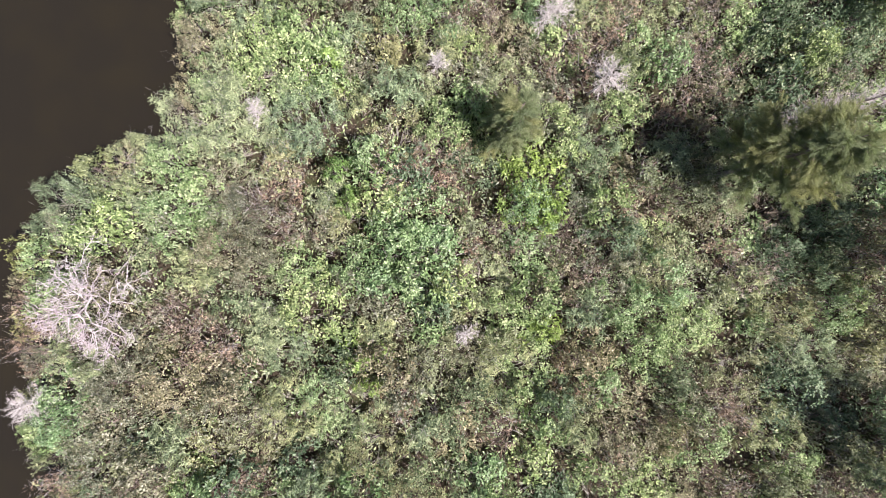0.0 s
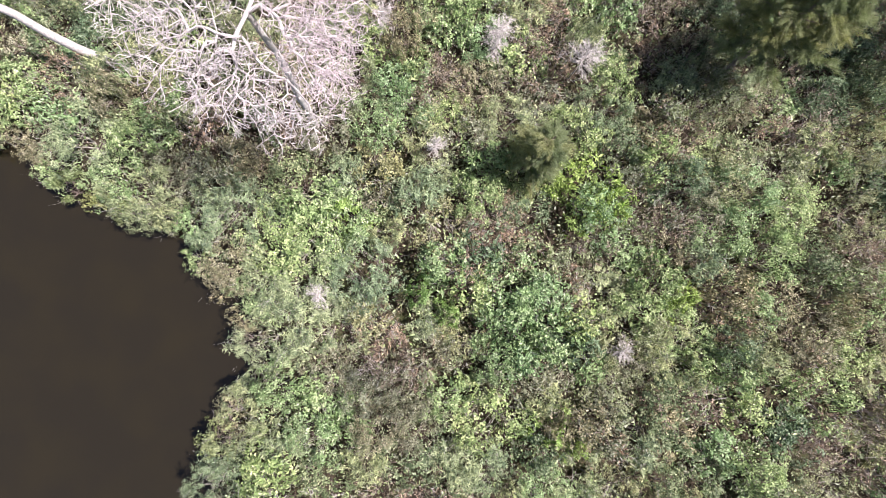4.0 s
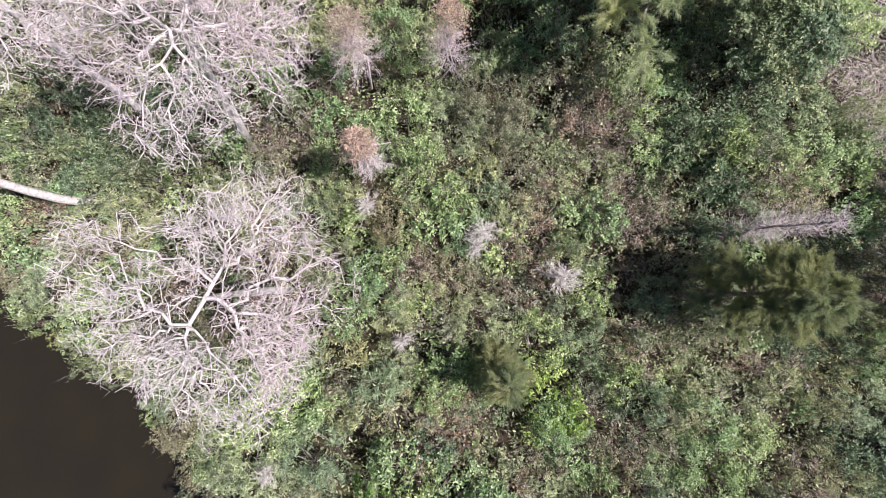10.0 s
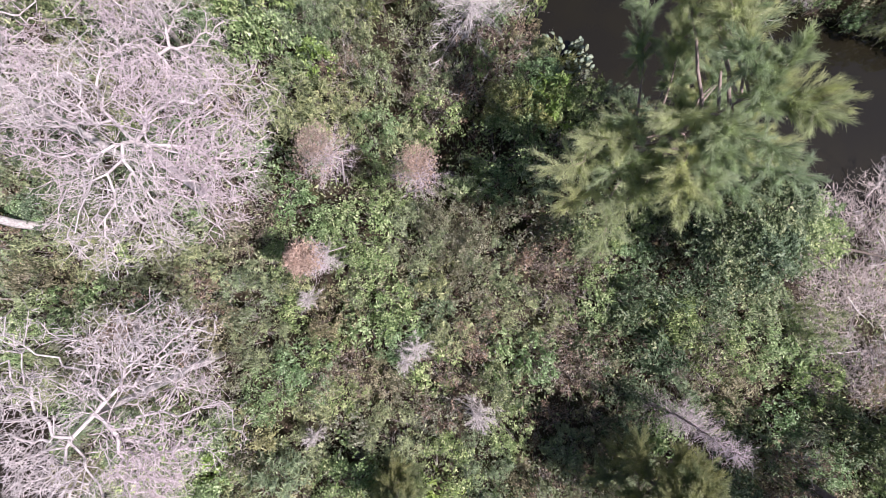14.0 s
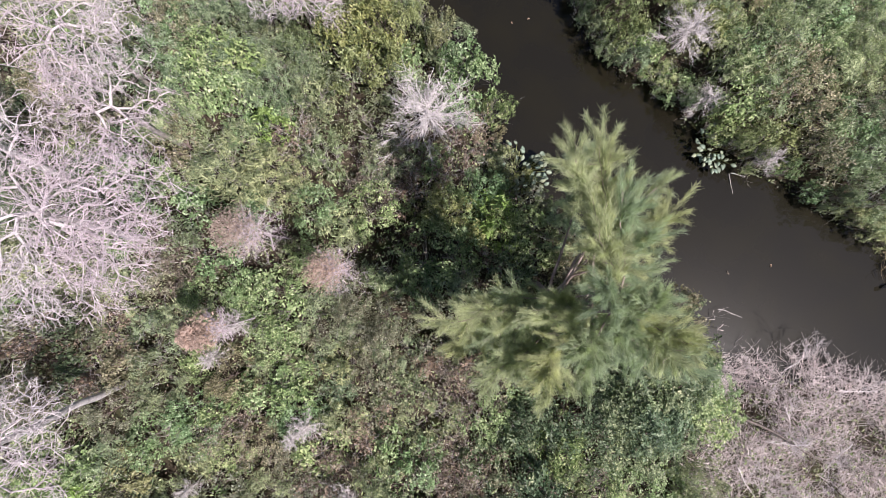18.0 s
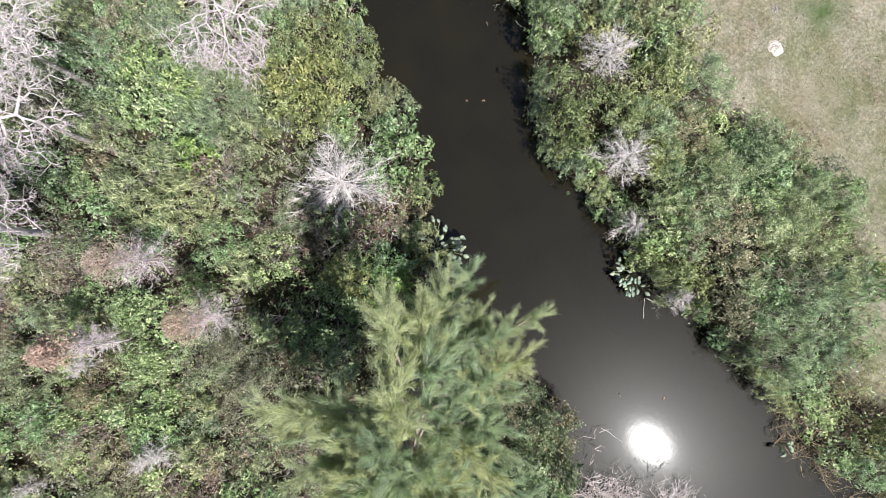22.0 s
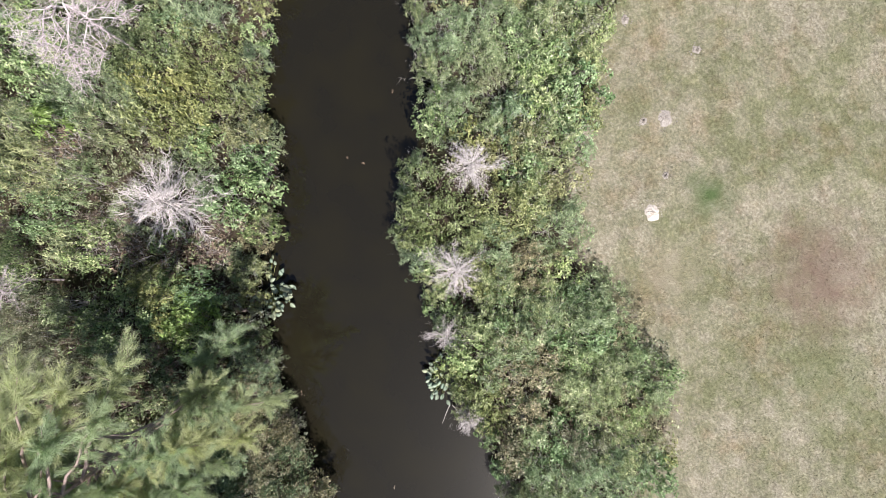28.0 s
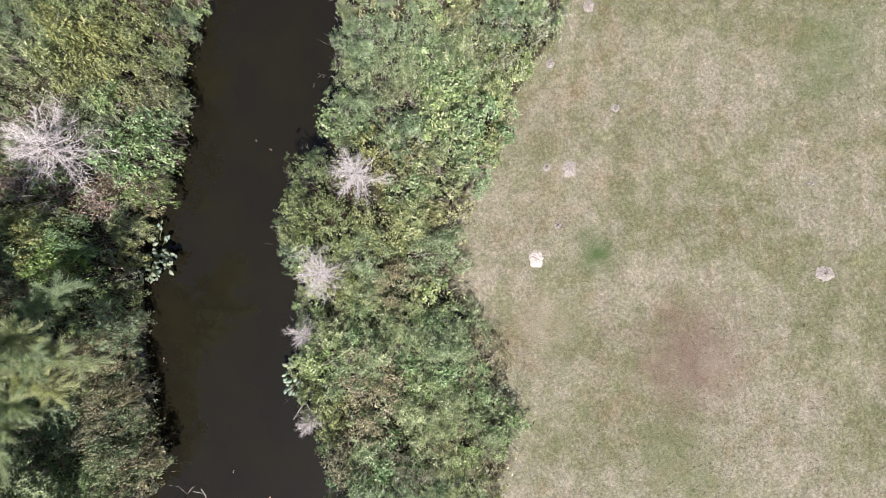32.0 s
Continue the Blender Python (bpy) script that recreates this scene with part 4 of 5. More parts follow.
def build_undergrowth():
    """Low weeds, fallen twigs and dry leaves on the ground of the thicket."""
    n = 210000
    x, y = RNG.uniform(-18, 20, n), RNG.uniform(-13, 45, n)
    d = inland(x, y)
    keep = in_hull(x, y) & (d > 0.15) & ~on_lawn(x, y + 0.1)
    x, y, d = x[keep], y[keep], d[keep]
    z = rise(d, x, y)
    n = len(x)
    p = np.stack([x, y, z + RNG.uniform(0.0, 0.95, n) * np.clip(d / 1.5, 0.3, 1)], 1)
    a = n // 4 * 3
    third = a // 3
    for i, (leaf, label) in enumerate((("gold", "low yellowish weeds under the thicket"), ("fresh", "low bright green weeds under the thicket"), ("olive", "low olive-brown weeds under the thicket"))):
        bag = Bag()
        q = p[i * third:(i + 1) * third]
        add_leaves(bag, q, RNG.normal(size=q.shape) * np.array([1, 1, 0.4]), RNG.normal(size=q.shape) * 0.45 + np.array([0, 0, 1]), RNG.uniform(0.08, 0.15, len(q)), RNG.uniform(0.02, 0.034, len(q)), 0.18, RNG.random(len(q)))
        tagged(new("weeds", bag.mesh("weeds", LEAF[leaf])), label, "weeds", kind="stuff")
    bag = Bag()
    b = n // 8
    add_twigs(bag, p[a:a + b], RNG.normal(size=(b, 3)) * np.array([1, 1, 0.5]), RNG.uniform(0.15, 0.45, b), 0.0045, 0.4, RNG, True)
    tagged(new("fallen_twigs", bag.mesh("fallen_twigs", WOOD["brown"])), "brown fallen twigs on the thicket floor", "twigs", kind="stuff")
    bag = Bag()
    q = p[a + b:]
    add_leaves(bag, q, RNG.normal(size=q.shape), RNG.normal(size=q.shape) * 0.6 + np.array([0, 0, 1]), RNG.uniform(0.05, 0.11, len(q)), 0.02)
    tagged(new("leaf_litter", bag.mesh("leaf_litter", LEAF["brown"])), "dry brown leaves caught in the undergrowth", "leaf litter", kind="stuff")


build_undergrowth()

# ---- dead trees ----
def dead_tree(x, y, fork_z, top_offset, reach, ends, seed, label, girth=0.14, flat=0.42, drop=0.1, stout=1.0, oval=(1.0, 1.0)):
    """A leafless bleached tree whose limbs fill a flattened crown: trunk, limbs, each limb with its twigs."""
    rng = np.random.default_rng(seed)
    z = max(0.0, ground_z(x, y) - 0.1)
    root = thing("dead_tree", x, y, z, label, "dead tree", "bleached dead trees")
    fork = np.array([top_offset[0], top_offset[1], fork_z - z])
    bag = Bag()
    add_tube(bag, curve_pts((0, 0, -0.2), fork, 9, 0.0, 0.06, rng), girth, girth * 0.5, 9)
    part("trunk", bag, WOOD["grey" if girth < 0.11 else "trunk"], root, "weathered pale bare trunk", True)
    # ends of the branches, spread over the crown
    m = max(9, ends // 16)
    bough = unit(rng.normal(size=(m, 3)) * np.array([1, 1, 0.8]))
    d = unit(bough[rng.integers(0, m, ends)] + rng.normal(size=(ends, 3)) * 0.27)
    d[:, 2] = np.abs(d[:, 2]) - drop
    az = np.arctan2(d[:, 1], d[:, 0])
    ph = rng.uniform(0, 6.28, 2)
    rad = reach * (0.35 + 0.65 * rng.random(ends) ** 0.6) * (1 + 0.13 * np.sin(3 * az + ph[0]) + 0.1 * np.sin(5 * az + ph[1]))
    goal = fork + d * rad[:, None] * np.array([oval[0], oval[1], flat])
    goal = goal[np.argsort(rad)]
    pos, up, run, limb_of = [fork], [-1], [0.0], [-1]
    for g in goal:
        p = np.array(pos)
        near = int(np.argmin(np.linalg.norm(p - g, axis=1) + 0.3 * np.array(run)))
        a = p[near]
        size = np.linalg.norm(g - a)
        k = max(1, int(size / 0.2))
        bend = rng.normal(size=3) * 0.2 * size
        last = near
        for q in range(1, k + 1):
            t = q / k
            c = a + (g - a) * t + bend * math.sin(math.pi * t) + (rng.normal(size=3) * 0.042 if q < k else 0)
            pos.append(c)
            up.append(last)
            run.append(run[last] + size / k)
            limb_of.append(len(pos) - 1 if last == 0 else limb_of[last])
            last = len(pos) - 1
    count = np.ones(len(pos))
    for i in range(len(pos) - 1, 0, -1):
        count[up[i]] += count[i]
    thick = np.minimum(0.0074 * stout * count ** 0.30, girth * 0.42)
    for limb_id in sorted(set(limb_of[1:])):
        bag, fine = Bag(), Bag()
        ids = [i for i in range(1, len(pos)) if limb_of[i] == limb_id]
        for i in ids:
            add_tube(bag, [pos[up[i]], (pos[up[i]] + pos[i]) / 2, pos[i]], thick[i] * 1.06, thick[i] * 0.94, 5 if count[i] > 12 else 3)
        tipsy = [i for i in ids if count[i] < 12]
        if tipsy:
            k = np.repeat(tipsy, 2)
            base = np.array(pos)[k]
            along = unit(base - np.array(pos)[np.array(up)[k]])
            w = along * 0.8 + rng.normal(size=base.shape) * 0.75 + np.array([0, 0, 0.1])
            ln = rng.uniform(0.14, 0.46, len(k)) * (0.6 + 0.16 * reach)
            add_twigs(fine, base, w, ln, 0.0078, 0.95, rng)
            kk = np.repeat(np.arange(len(k)), 3)
            tip = base[kk] + unit(w[kk]) * (ln[kk] * rng.uniform(0.25, 0.95, len(kk)))[:, None]
            add_twigs(fine, tip, w[kk] + rng.normal(size=(len(kk), 3)) * 0.75, rng.uniform(0.08, 0.24, len(kk)) * (0.6 + 0.16 * reach), 0.0058, 1.0, rng)
        limb = part("limb", bag, WOOD["white"], root, "", True)
        if tipsy:
            part("twig_spray", fine, WOOD["pink" if limb_id % 2 else "white"], limb, "fine pale leafless twigs")
    return root


TREE = "tall dead leafless tree with bleached white branches above the scrub"
dead_tree(-6.0, 6.9, 7.2, (0.25, 0.1), 2.45, 820, 11, TREE, 0.11, 0.32, 0.2, 1.0, (1.05, 0.9))
dead_tree(-7.2, 11.2, 6.8, (0.7, 0.9), 2.5, 950, 12, TREE, 0.12, 0.34, 0.2, 1.05, (1.08, 0.86))
dead_tree(-9.9, 11.9, 6.6, (-0.5, 1.1), 2.1, 420, 13, TREE, 0.12, 0.36, 0.2, 1.1)
dead_tree(-11.5, 9.5, 7.0, (-2.0, 0.2), 2.1, 340, 14, TREE, 0.14, stout=1.2)
dead_tree(-9.0, 15.6, 5.6, (0.3, 0.2), 1.7, 360, 15, TREE, 0.08, stout=1.15)
dead_tree(-7.6, 14.4, 4.8, (0.1, 0.2), 1.4, 220, 18, TREE, 0.09, stout=1.5)
dead_tree(-5.5, 19.4, 4.9, (0.1, 0.1), 1.55, 300, 16, "small dead leafless tree with dense white twigs near the canal", 0.05)
dead_tree(-7.4, -4.7, 2.3, (0.0, 0.0), 1.5, 230, 17, "low dead white leafless tree by the pond shore", 0.05, 0.5, 0.0, 0.95)


def dead_sapling(x, y, top, seed):
    rng = np.random.default_rng(seed)
    z = ground_z(x, y) - 0.05
    root = thing("dead_sapling", x, y, z, "slender dead sapling with feathery grey side twigs", "dead tree")
    bag = Bag()
    pts = curve_pts((0, 0, 0), (0.15, 0.05, top - z), 10, 0, 0.06, rng)
    add_tube(bag, pts, 0.05, 0.012, 6)
    part("trunk", bag, WOOD["brown"], root, "dark thin trunk", True)
    n = 420
    e = rng.uniform(0.15, 1.0, n)
    base = np.stack([np.interp(e * 9, np.arange(10), pts[:, c]) for c in range(3)], 1)
    az = rng.uniform(0, 6.28, n)
    w = np.stack([np.cos(az), np.sin(az), rng.uniform(0.0, 0.9, n)], 1)
    ln = rng.uniform(0.3, 0.85, n) * (1.15 - 0.6 * e)
    fine = Bag()
    add_twigs(fine, base, w, ln, 0.006, 0.3, rng)
    kk = np.repeat(np.arange(n), 3)
    tip = base[kk] + unit(w[kk]) * (ln[kk] * rng.uniform(0.3, 0.95, len(kk)))[:, None]
    add_twigs(fine, tip, w[kk] + rng.normal(size=(len(kk), 3)) * 0.6, ln[kk] * 0.4, 0.004, 0.3, rng, True)
    part("twig_spray", fine, WOOD["pink"], root)


dead_sapling(7.1, 8.5, 5.8, 31)


# ---- feathery pines ----
def add_needles(bag, base, way, n, length, rng, spread=0.5, width=0.0026):
    """Sprays of thin needles round each base, one sliver each."""
    k = np.repeat(np.arange(len(base)), n)
    w = unit(unit(way)[k] + rng.normal(size=(len(k), 3)) * spread)
    p = base[k] + rng.normal(size=(len(k), 3)) * 0.025
    side = unit(np.cross(w, rng.normal(size=(len(k), 3)))) * width
    ln = (length * rng.uniform(0.6, 1.3, len(k)))[:, None]
    tip = p + w * ln + np.array([0, 0, -0.1]) * ln
    v = np.stack([p - side, p + side, tip], 1).reshape(-1, 3)
    bag.add(v, np.arange(len(k) * 3).reshape(-1, 3))


def pine_limb(root, a, b, rng, rad, plumes, needles, length, leafage="needle", width=0.0036):
    """One limb whose side shoots are plumes of drooping needles that point outwards."""
    a, b = np.asarray(a, float), np.asarray(b, float)
    reach = np.linalg.norm(b - a)
    pts = curve_pts(a, b, 8, 0.05, 0.2, rng)
    bag = Bag()
    add_tube(bag, pts, rad, rad * 0.3, 5)
    limb = part("limb", bag, WOOD["brown"], root, "", True)
    axis = unit(b - a)
    e = np.concatenate([[1.0], np.sqrt(rng.uniform(0.06 if reach < 2.5 else 0.2, 1.0, plumes - 1))])
    base = np.stack([np.interp(e * 7, np.arange(8), pts[:, c]) for c in range(3)], 1)
    w = unit(axis * rng.uniform(0.5, 1.0, (plumes, 1)) + rng.normal(size=(plumes, 3)) * np.array([0.62, 0.62, 0.35]))
    w[0] = axis
    ln = rng.uniform(0.3, 0.75, plumes) * (0.55 + 0.2 * min(2.2, reach))
    twig, leaf = Bag(), Bag()
    add_twigs(twig, base, w, ln * 0.8, 0.006, 0.2, rng)
    part("shoot_spray", twig, WOOD["brown"], limb)
    steps = 13
    u = np.linspace(0.0, 1.0, steps)
    at = (base[:, None] + w[:, None] * (ln[:, None] * u)[..., None] + np.array([0, 0, -0.1]) * (ln[:, None] * u ** 2)[..., None]).reshape(-1, 3)
    add_needles(leaf, at, np.repeat(w, steps, 0) + np.array([0, 0, 0.06]), needles, length, rng, 0.42, width)
    part("needle_spray", leaf, LEAF[leafage], limb)


def big_pine(x, y, top, seed):
    rng = np.random.default_rng(seed)
    z = ground_z(x, y) - 0.05
    root = thing("feathery_pine", x, y, z, "tall feathery pale green pine leaning over the canal edge", "pine tree", "feathery pines")
    bag = Bag()
    trunk = curve_pts((0, 0, -0.1), (0.2, -0.1, top - z), 12, 0, 0.08, rng)
    add_tube(bag, trunk, 0.11, 0.012, 9)
    part("trunk", bag, WOOD["brown"], root, "", True)
    crown = [(-2.2, 2.1, 8.8), (-1.7, 2.4, 8.5), (-1.5, 2.9, 7.6), (-0.8, 2.3, 8.0), (-1.6, 1.5, 8.9), (-1.2, 0.9, 9.0), (-1.0, 1.8, 8.6)]
    arm = [(-1.05, 3.5, 4.6), (1.0, 3.7, 4.9), (0.9, 2.75, 6.6), (0.75, 2.2, 6.6)]
    east = [(1.4, -0.55, 8.6), (1.5, -0.1, 8.5), (0.6, -0.1, 8.6), (1.8, 0.1, 6.2), (2.6, -0.1, 5.8), (3.9, -0.3, 5.0), (1.9, -0.7, 7.0)]
    south = [(-2.3, -1.4, 6.9), (-2.7, -2.0, 6.4), (-1.6, -1.9, 6.2), (-2.2, -2.5, 5.4), (-0.4, -2.1, 7.2), (0.0, -2.4, 6.8), (-0.6, -3.2, 4.0), (0.6, -1.4, 7.2), (-1.3, -1.0, 7.8), (-1.2, -2.6, 6.4), (0.9, -1.9, 6.4), (-0.3, -1.3, 8.2)]
    heart = [(-1.0, 0.2, 9.0), (-0.2, -0.3, 8.8), (0.1, -0.9, 8.6), (-1.0, -0.6, 7.2), (0.3, -1.0, 6.8), (-1.8, -0.8, 6.8), (1.1, -0.9, 6.4), (-0.5, -1.8, 6.0), (0.5, 0.5, 9.0)]
    low = [(1.2, 1.2, 5.6), (1.8, 1.6, 4.8), (1.6, 2.5, 4.6), (2.3, 0.9, 5.2), (2.9, 0.4, 4.6), (2.0, -0.7, 5.4), (2.7, -1.0, 4.8), (0.6, 2.7, 5.0), (1.3, -1.6, 5.2), (-0.2, 2.9, 5.2), (1.0, 0.4, 6.6)]
    reach = crown + arm + east + south + heart + low
    for dx, dy, h in reach:
        hh = min(top - 0.4, h - 0.35 - 0.25 * math.hypot(dx, dy)) - z
        hh = max(hh, 2.5)
        start = [np.interp(hh, trunk[:, 2], trunk[:, c]) for c in (0, 1)] + [hh]
        far = math.hypot(dx, dy)
        back = 0.4
        dx, dy = dx * max(0.4, 1 - back / far), dy * max(0.4, 1 - back / far)
        pine_limb(root, start, (dx, dy, h - z), rng, 0.014 + 0.009 * far, int((9 + 9 * min(3, far)) * (0.7 if h > 7.5 and dy > 1 else 1.0)), 16, 0.17, "needle", 0.0042)
    return root


def young_pine(x, y, top, wide, seed, lean=(0, 0), limbs=30, bare=0.15, dense=1.0):
    rng = np.random.default_rng(seed)
    z = ground_z(x, y) - 0.05
    root = thing("feathery_pine", x, y, z, "young cone-shaped feathery olive-green pine, seen in the scrub or added unseen for shade", "pine tree", "feathery pines")
    bag = Bag()
    h = top - z
    trunk = curve_pts((0, 0, -0.1), (lean[0], lean[1], h), 10, 0, 0.05, rng)
    add_tube(bag, trunk, 0.03 + 0.012 * h, 0.012, 7)
    part("trunk", bag, WOOD["brown"], root, "", True)
    for i in range(limbs):
        e = bare + (1 - bare) * (i + 0.5) / limbs
        az = i * 2.4 + rng.uniform(-0.4, 0.4)
        s = [np.interp(e * h, trunk[:, 2], trunk[:, c]) for c in (0, 1)] + [e * h * 0.97]
        r = wide * min(1, (1.08 - e) / (0.93 - 0.6 * bare)) ** 0.7 * rng.uniform(0.75, 1.1)
        pine_limb(root, s, (s[0] + r * math.cos(az), s[1] + r * math.sin(az), s[2] + 0.35 * r), rng, 0.014, int((8 + 8 * wide) * dense) + 1, 12, 0.13, "young", 0.004)
    return root


big_pine(4.2, 15.4, 8.8, 41)
young_pine(6.2, 6.8, 6.1, 1.4, 42, (0.6, 0.2), 40, 0.38, 1.15)
# the next three stand out of view, added for the shade they cast
young_pine(12.2, 7.2, 8.2, 2.2, 44, (0.4, 0.0), 26, 0.45, 1.0)
young_pine(15.6, 9.4, 8.0, 2.2, 46, (0.2, 0.0), 22, 0.45, 0.42)
young_pine(15.0, 2.0, 7.4, 2.2, 45, (0.2, 0.0), 26, 0.4, 1.0)
young_pine(0.1, 4.7, 4.5, 0.62, 43, (0.1, 0.0), 26)

# ---- dead reeds at the bend ----
def build_reeds(n, x0, x1, y0, y1, slant, tall, heading, wood, label):
    """A collapsed heap of dead reeds over a patch of the bank."""
    x, y = RNG.uniform(x0, x1, n), RNG.uniform(y0, y1, n)
    d = inland(x, y)
    keep = (d > -0.6 + RNG.normal(size=n) * 0.25) & (x > x0 + 0.35 * np.sin(y * 1.3) + slant * (y1 - y)) & in_hull(x, y) & (np.sin(x * 2.3 + 1.7 * np.sin(y * 1.9)) + np.sin(y * 2.9 + x) > -1.1 + 0.5 * RNG.normal(size=n))
    x, y, d = x[keep], y[keep], d[keep]
    n = len(x)
    z = np.maximum(0.02, rise(d, x, y)) + RNG.uniform(0.02, tall, n) * (0.6 + 0.4 * np.sin(x * 1.7) * np.sin(y * 1.5))
    az = RNG.normal(size=n) * 1.3 + heading
    bag = Bag()
    add_twigs(bag, np.stack([x, y, z], 1), np.stack([np.cos(az), np.sin(az), RNG.uniform(-0.25, 0.5, n)], 1), RNG.uniform(0.2, 0.8, n), RNG.uniform(0.004, 0.0085, n), 0.6, RNG)
    m = n // 2
    k = RNG.integers(0, n, m)
    add_leaves(bag, np.stack([x[k], y[k], z[k]], 1), RNG.normal(size=(m, 3)) * np.array([1, 1, 0.3]), RNG.normal(size=(m, 3)) + np.array([0, 0, 1]), RNG.uniform(0.15, 0.5, m), 0.012)
    m = n // 40
    k = RNG.integers(0, n, m)
    add_twigs(bag, np.stack([x[k], y[k], z[k]], 1), RNG.normal(size=(m, 3)) * 0.5 + np.array([0.2, 0.3, 0.6]), RNG.uniform(0.5, 1.2, m), 0.012, 0.3)
    tagged(new("dead_reeds", bag.mesh("dead_reeds", WOOD[wood])), label, "reeds", kind="stuff")


build_reeds(13500, 10.2, 19, 9.8, 17.6, 0.18, 0.7, 2.2, "reed", "collapsed heap of bleached pinkish dead reeds on the bank")
build_reeds(1500, 13.6, 17.5, 9.8, 11.9, 0.0, 0.9, 0.9, "straw", "standing dry straw-coloured grass beside the dead reeds")
build_reeds(1100, 14.4, 19.5, 20.6, 24.2, 0.0, 0.5, 1.2, "straw", "low brown tussocks of dry grass and reeds by the canal")

# ---- broad-leaved water plants ----
def pad_mesh(seed):
    """One pointed oval leaf, cupped along its midrib."""
    rng = np.random.default_rng(seed)
    k = 9
    bag = Bag()
    u = np.linspace(0, 1, k)
    w = 0.108 * np.sin(np.pi * u ** 0.8) ** 0.8
    mid = np.stack([u * 0.31, 0 * u, 0.03 * np.sin(np.pi * u)], 1)
    lft, rgt = mid.copy(), mid.copy()
    lft[:, 1] += w
    rgt[:, 1] -= w
    lft[:, 2] += 0.025 * w / 0.1
    rgt[:, 2] += 0.025 * w / 0.1
    low = mid - np.array([0, 0, 0.006])
    v = np.concatenate([lft, mid, rgt, low])
    f = []
    for i in range(k - 1):
        f += [(i, i + k, i + k + 1, i + 1), (i + k, i + 2 * k, i + 2 * k + 1, i + k + 1), (i, i + 1, i + 3 * k + 1, i + 3 * k), (i + 3 * k, i + 3 * k + 1, i + 2 * k + 1, i + 2 * k)]
    bag.add(v, f)
    return bag.mesh("leaf", LEAF["pad"], True)


PAD = pad_mesh(1)


def water_plant(x, y, spread, count, seed, heading):
    rng = np.random.default_rng(seed)
    root = thing("water_plant", x, y, 0.0, "clump of broad pale green pointed leaves standing in the water", "plant", "broad-leaved water plants")
    for i in range(count):
        az = heading + rng.normal() * 0.9
        r = spread * math.sqrt(rng.uniform(0.02, 1))
        px, py, h = r * math.cos(az), r * math.sin(az), rng.uniform(0.22, 0.6)
        bag = Bag()
        add_tube(bag, curve_pts((px * 0.35, py * 0.35, -0.15), (px, py, h), 4, 0.08, 0.1, rng), 0.011, 0.007, 4)
        stalk = part("stalk", bag, LEAF["wax"], root)
        leaf = part("leaf", PAD, None, stalk)
        leaf.matrix_basis = Matrix.LocRotScale((px, py, h), Euler((rng.normal() * 0.25, rng.normal() * 0.25, az + rng.normal() * 0.8)), (1, 1, 1)) @ Matrix.Scale(float(rng.uniform(0.5, 0.74)), 4)


water_plant(2.2, 18.45, 1.0, 74, 51, 0.5)
water_plant(7.9, 22.1, 0.75, 46, 52, -1.9)

# ---- lawn details ----
def sand_mound(x, y, r, h, seed):
    rng = np.random.default_rng(seed)
    bag = Bag()
    rings, seg = 6, 22
    v = [(0, 0, h)]
    ph = rng.uniform(0, 6.28, 3)
    for i in range(1, rings + 1):
        for s in range(seg):
            a = 2 * math.pi * s / seg
            q = i / rings
            rr = r * q * (1 + 0.1 * math.sin(2 * a + ph[0]) + 0.07 * math.sin(5 * a + ph[1]) + 0.05 * math.sin(9 * a + ph[2]) + 0.06 * rng.normal() * q)
            v.append((rr * math.cos(a), rr * math.sin(a), h * (1 - q * q) + rng.normal() * 0.02 * (1.1 - q) - 0.015 * q))
    f = [(0, 1 + s, 1 + (s + 1) % seg) for s in range(seg)]
    for i in range(rings - 1):
        for s in range(seg):
            a, b = 1 + i * seg + s, 1 + i * seg + (s + 1) % seg
            f.append((a, a + seg, b + seg, b))
    for c in range(40):
        a, far, g = rng.uniform(0, 6.28), r * rng.uniform(0.85, 1.7), rng.uniform(0.008, 0.024)
        x0, y0, i = far * math.cos(a), far * math.sin(a), len(v)
        v += [(x0 - g, y0 - g, -0.01), (x0 + g, y0 - 0.6 * g, -0.01), (x0, y0 + g, -0.01), (x0, y0, 1.3 * g)]
        f += [(i, i + 1, i + 3), (i + 1, i + 2, i + 3), (i + 2, i, i + 3)]
    me = bpy.data.meshes.new("sand_mound")
    me.from_pydata(v, [], f)
    me.materials.append(SAND if h > 0.08 else OLD_SAND)
    ob = new("sand_mound", me)
    ob.location = (x, y, ground_z(x, y) + 0.005)
    tagged(ob, "small heap of fresh pale sand on dry turf" if h > 0.08 else "low worn patch of pale bare sand on dry turf", "mound", "sand mounds on the lawn")


for i, (x, y, r, h) in enumerate([(6.6, 30.4, 0.25, 0.1), (4.2, 32.3, 0.27, 0.05), (3.95, 31.65, 0.14, 0.03), (5.8, 31.4, 0.12, 0.04), (9.9, 38.8, 0.28, 0.06), (2.9, 34.3, 0.16, 0.03), (7.1, 39.3, 0.1, 0.03), (0.9, 32.8, 0.15, 0.05), (-0.4, 34.5, 0.2, 0.05)]):
    sand_mound(x, y, r, h, 60 + i)


def floating_scrap(x, y, length, seed):
    """A curled dead leaf or twig end that drifts on the water."""
    rng = np.random.default_rng(seed)
    bag = Bag()
    n = 3
    add_leaves(bag, rng.normal(size=(n, 3)) * np.array([0.4, 0.4, 0.02]) * length + np.array([0, 0, 0.02]), rng.normal(size=(n, 3)) * np.array([1, 1, 0.1]), np.tile([0, 0, 1.0], (n, 1)), length, length * 0.3)
    ob = new("floating_leaf", bag.mesh("floating_leaf", LEAF["brown"]))
    ob.location = (x, y, 0.004)
    tagged(ob, "small curled dead leaves drifting on the water", "leaf", "drifting leaves")


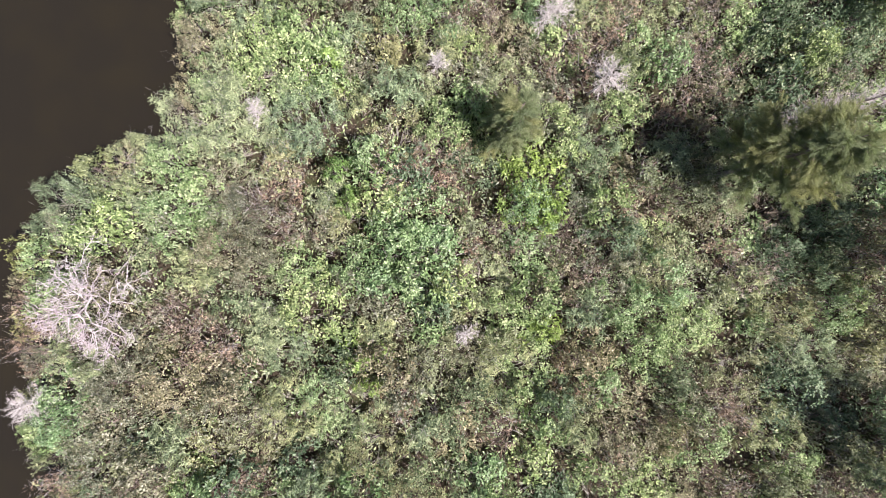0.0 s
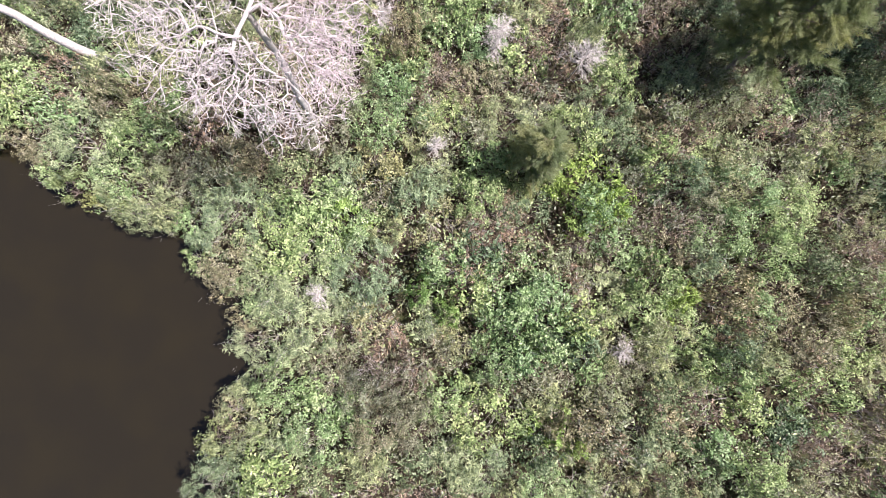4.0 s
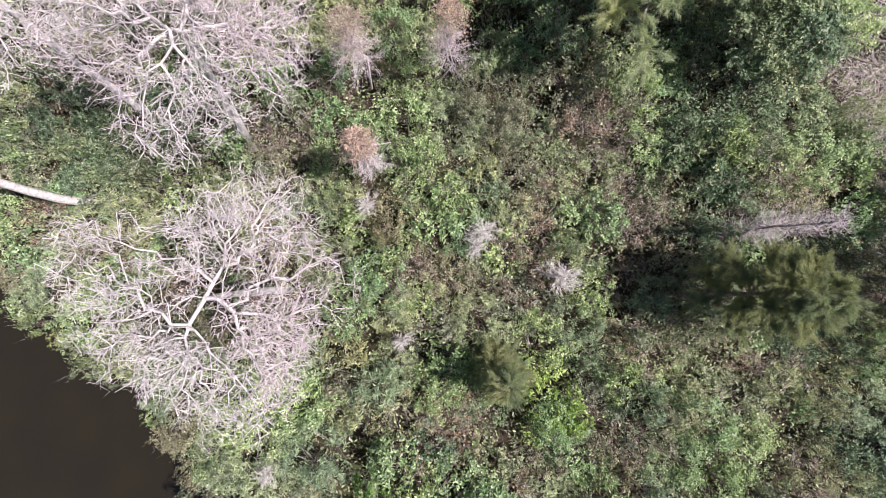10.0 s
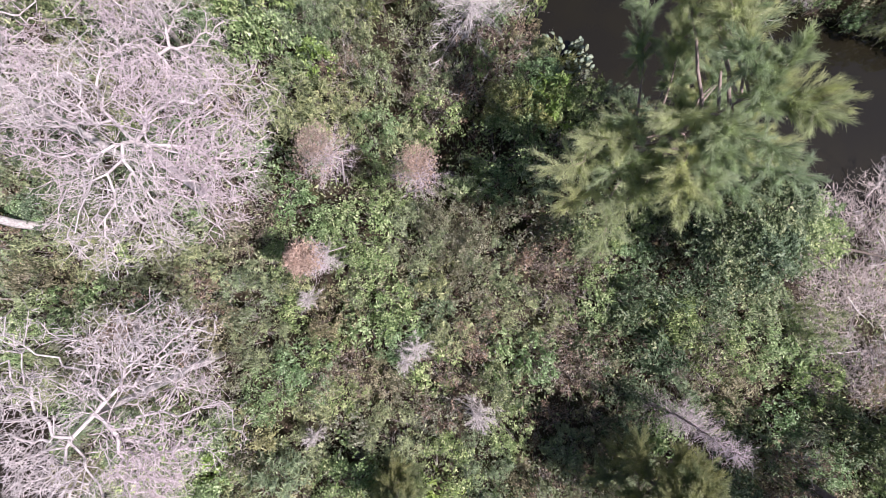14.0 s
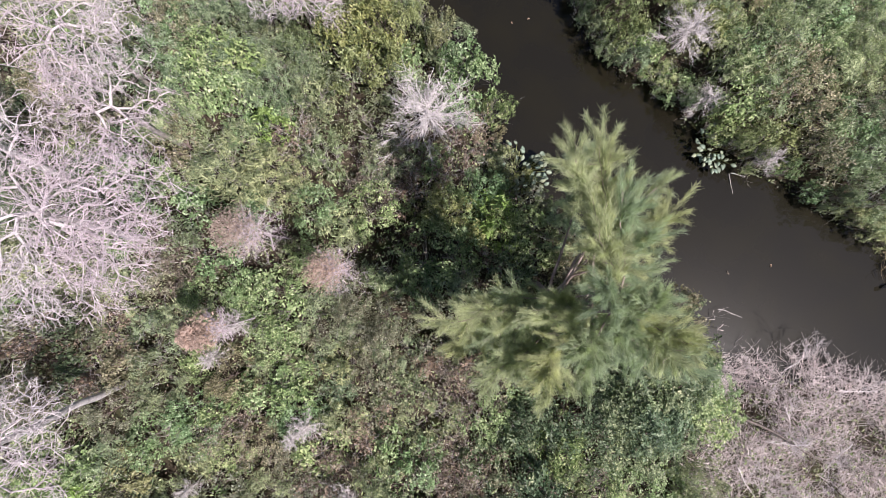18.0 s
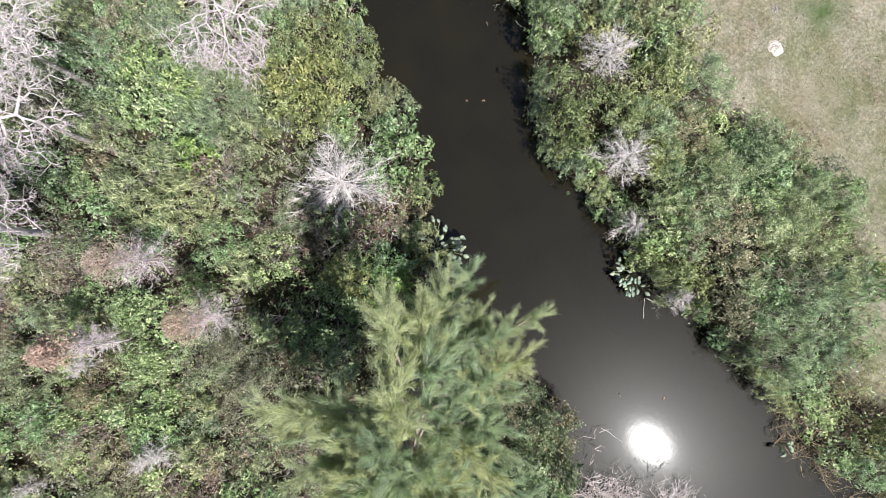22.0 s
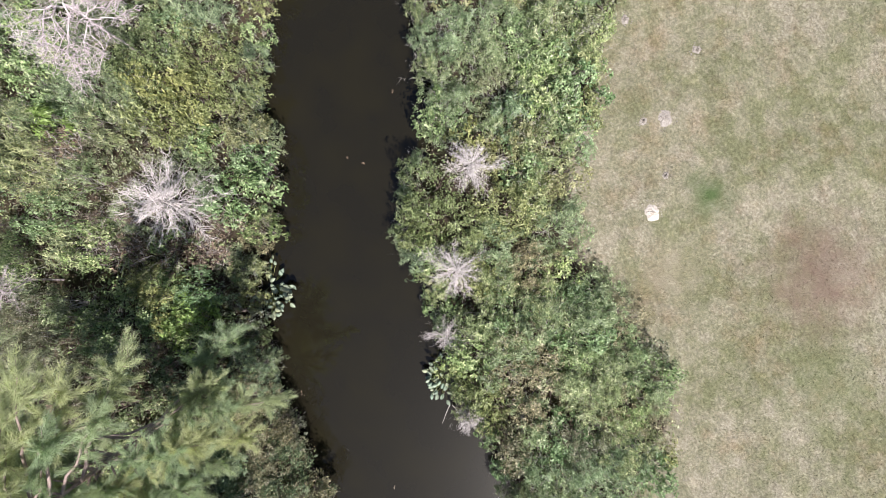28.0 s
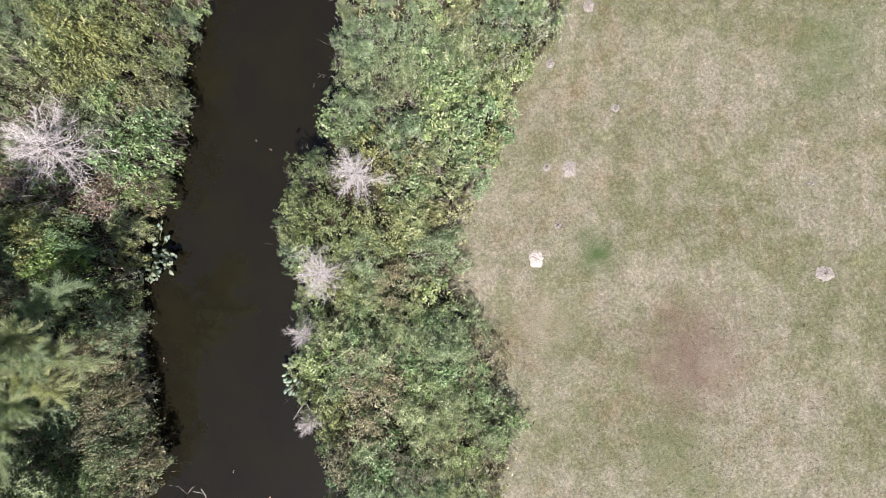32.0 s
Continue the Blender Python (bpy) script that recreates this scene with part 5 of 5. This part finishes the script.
for i, (x, y) in enumerate([(-0.1, 23.0), (0.3, 23.3), (5.9, 17.6), (-1.2, 25.4), (11.4, 19.5), (10.2, 18.6)]):
    floating_scrap(x, y, 0.055 + 0.012 * (i % 3), 80 + i)


def fallen_stick(name, a, b, radius, wood, label, category, seed, forks=0):
    """A crooked dead trunk or stick that lies from a to b, with a few broken side branches."""
    rng = np.random.default_rng(seed)
    pts = curve_pts((0, 0, 0), np.array(b) - np.array(a), 9, 0.02, 0.16, rng)
    root = thing(name, *a, label, category)
    bag = Bag()
    add_tube(bag, pts, radius, radius * 0.45, 7)
    part("trunk", bag, WOOD[wood], root, "", True)
    for i in range(forks):
        k = int(rng.integers(2, 8))
        side = np.append(rng.normal(size=2), rng.uniform(0.1, 0.6))
        bag, fine = Bag(), Bag()
        grow(bag, fine, pts[k], side, rng.uniform(0.4, 0.9), radius * 0.4, 1, rng, 0.8, 0.1, 0.7, 4, 0.9)
        limb = part("limb", bag, WOOD[wood], root, "", True)
        part("twig_spray", fine, WOOD[wood], limb)


LOG = "dark bare dead trunk fallen across the bleached reeds"
fallen_stick("fallen_log", (10.3, 14.5, 1.75), (14.6, 14.3, 1.45), 0.06, "dark", LOG, "log", 91)
fallen_stick("fallen_log", (10.4, 14.1, 1.65), (12.1, 13.7, 1.4), 0.05, "dark", LOG, "log", 92)
BRANCH = "bleached forked dead branch lying on the reeds"
for i, (x, y, dx, dy) in enumerate([(13.1, 15.4, 0.7, -0.9), (13.9, 14.6, -1.2, -0.5), (15.2, 15.2, -0.4, -1.3), (12.2, 13.0, 1.1, -0.7), (13.5, 12.2, 0.8, -1.2), (15.2, 13.0, -0.9, -0.9), (12.0, 11.2, 1.0, 0.3), (14.6, 16.6, 1.2, 0.5), (12.7, 16.4, 0.5, 0.7)]):
    h = max(0.1, ground_z(x, y)) + 0.8
    fallen_stick("fallen_branch", (x, y, h), (x + dx, y + dy, h - 0.1), 0.022, "white", BRANCH, "branch", 100 + i, 3)
for i, (x, y, dx, dy) in enumerate([(10.4, 17.35, 0.85, 0.1), (17.2, 18.9, 0.55, 0.4), (8.75, 21.65, 0.4, -0.55), (8.8, 21.7, 0.5, 0.1), (15.1, 17.1, 1.4, 0.25)]):
    fallen_stick("floating_stick", (x, y, 0.015), (x + dx, y + dy, 0.02), 0.014, "pale", "thin pale dead stick floating on the water", "stick", 120 + i)
water_plant(15.3, 20.8, 0.3, 9, 53, 0.3)
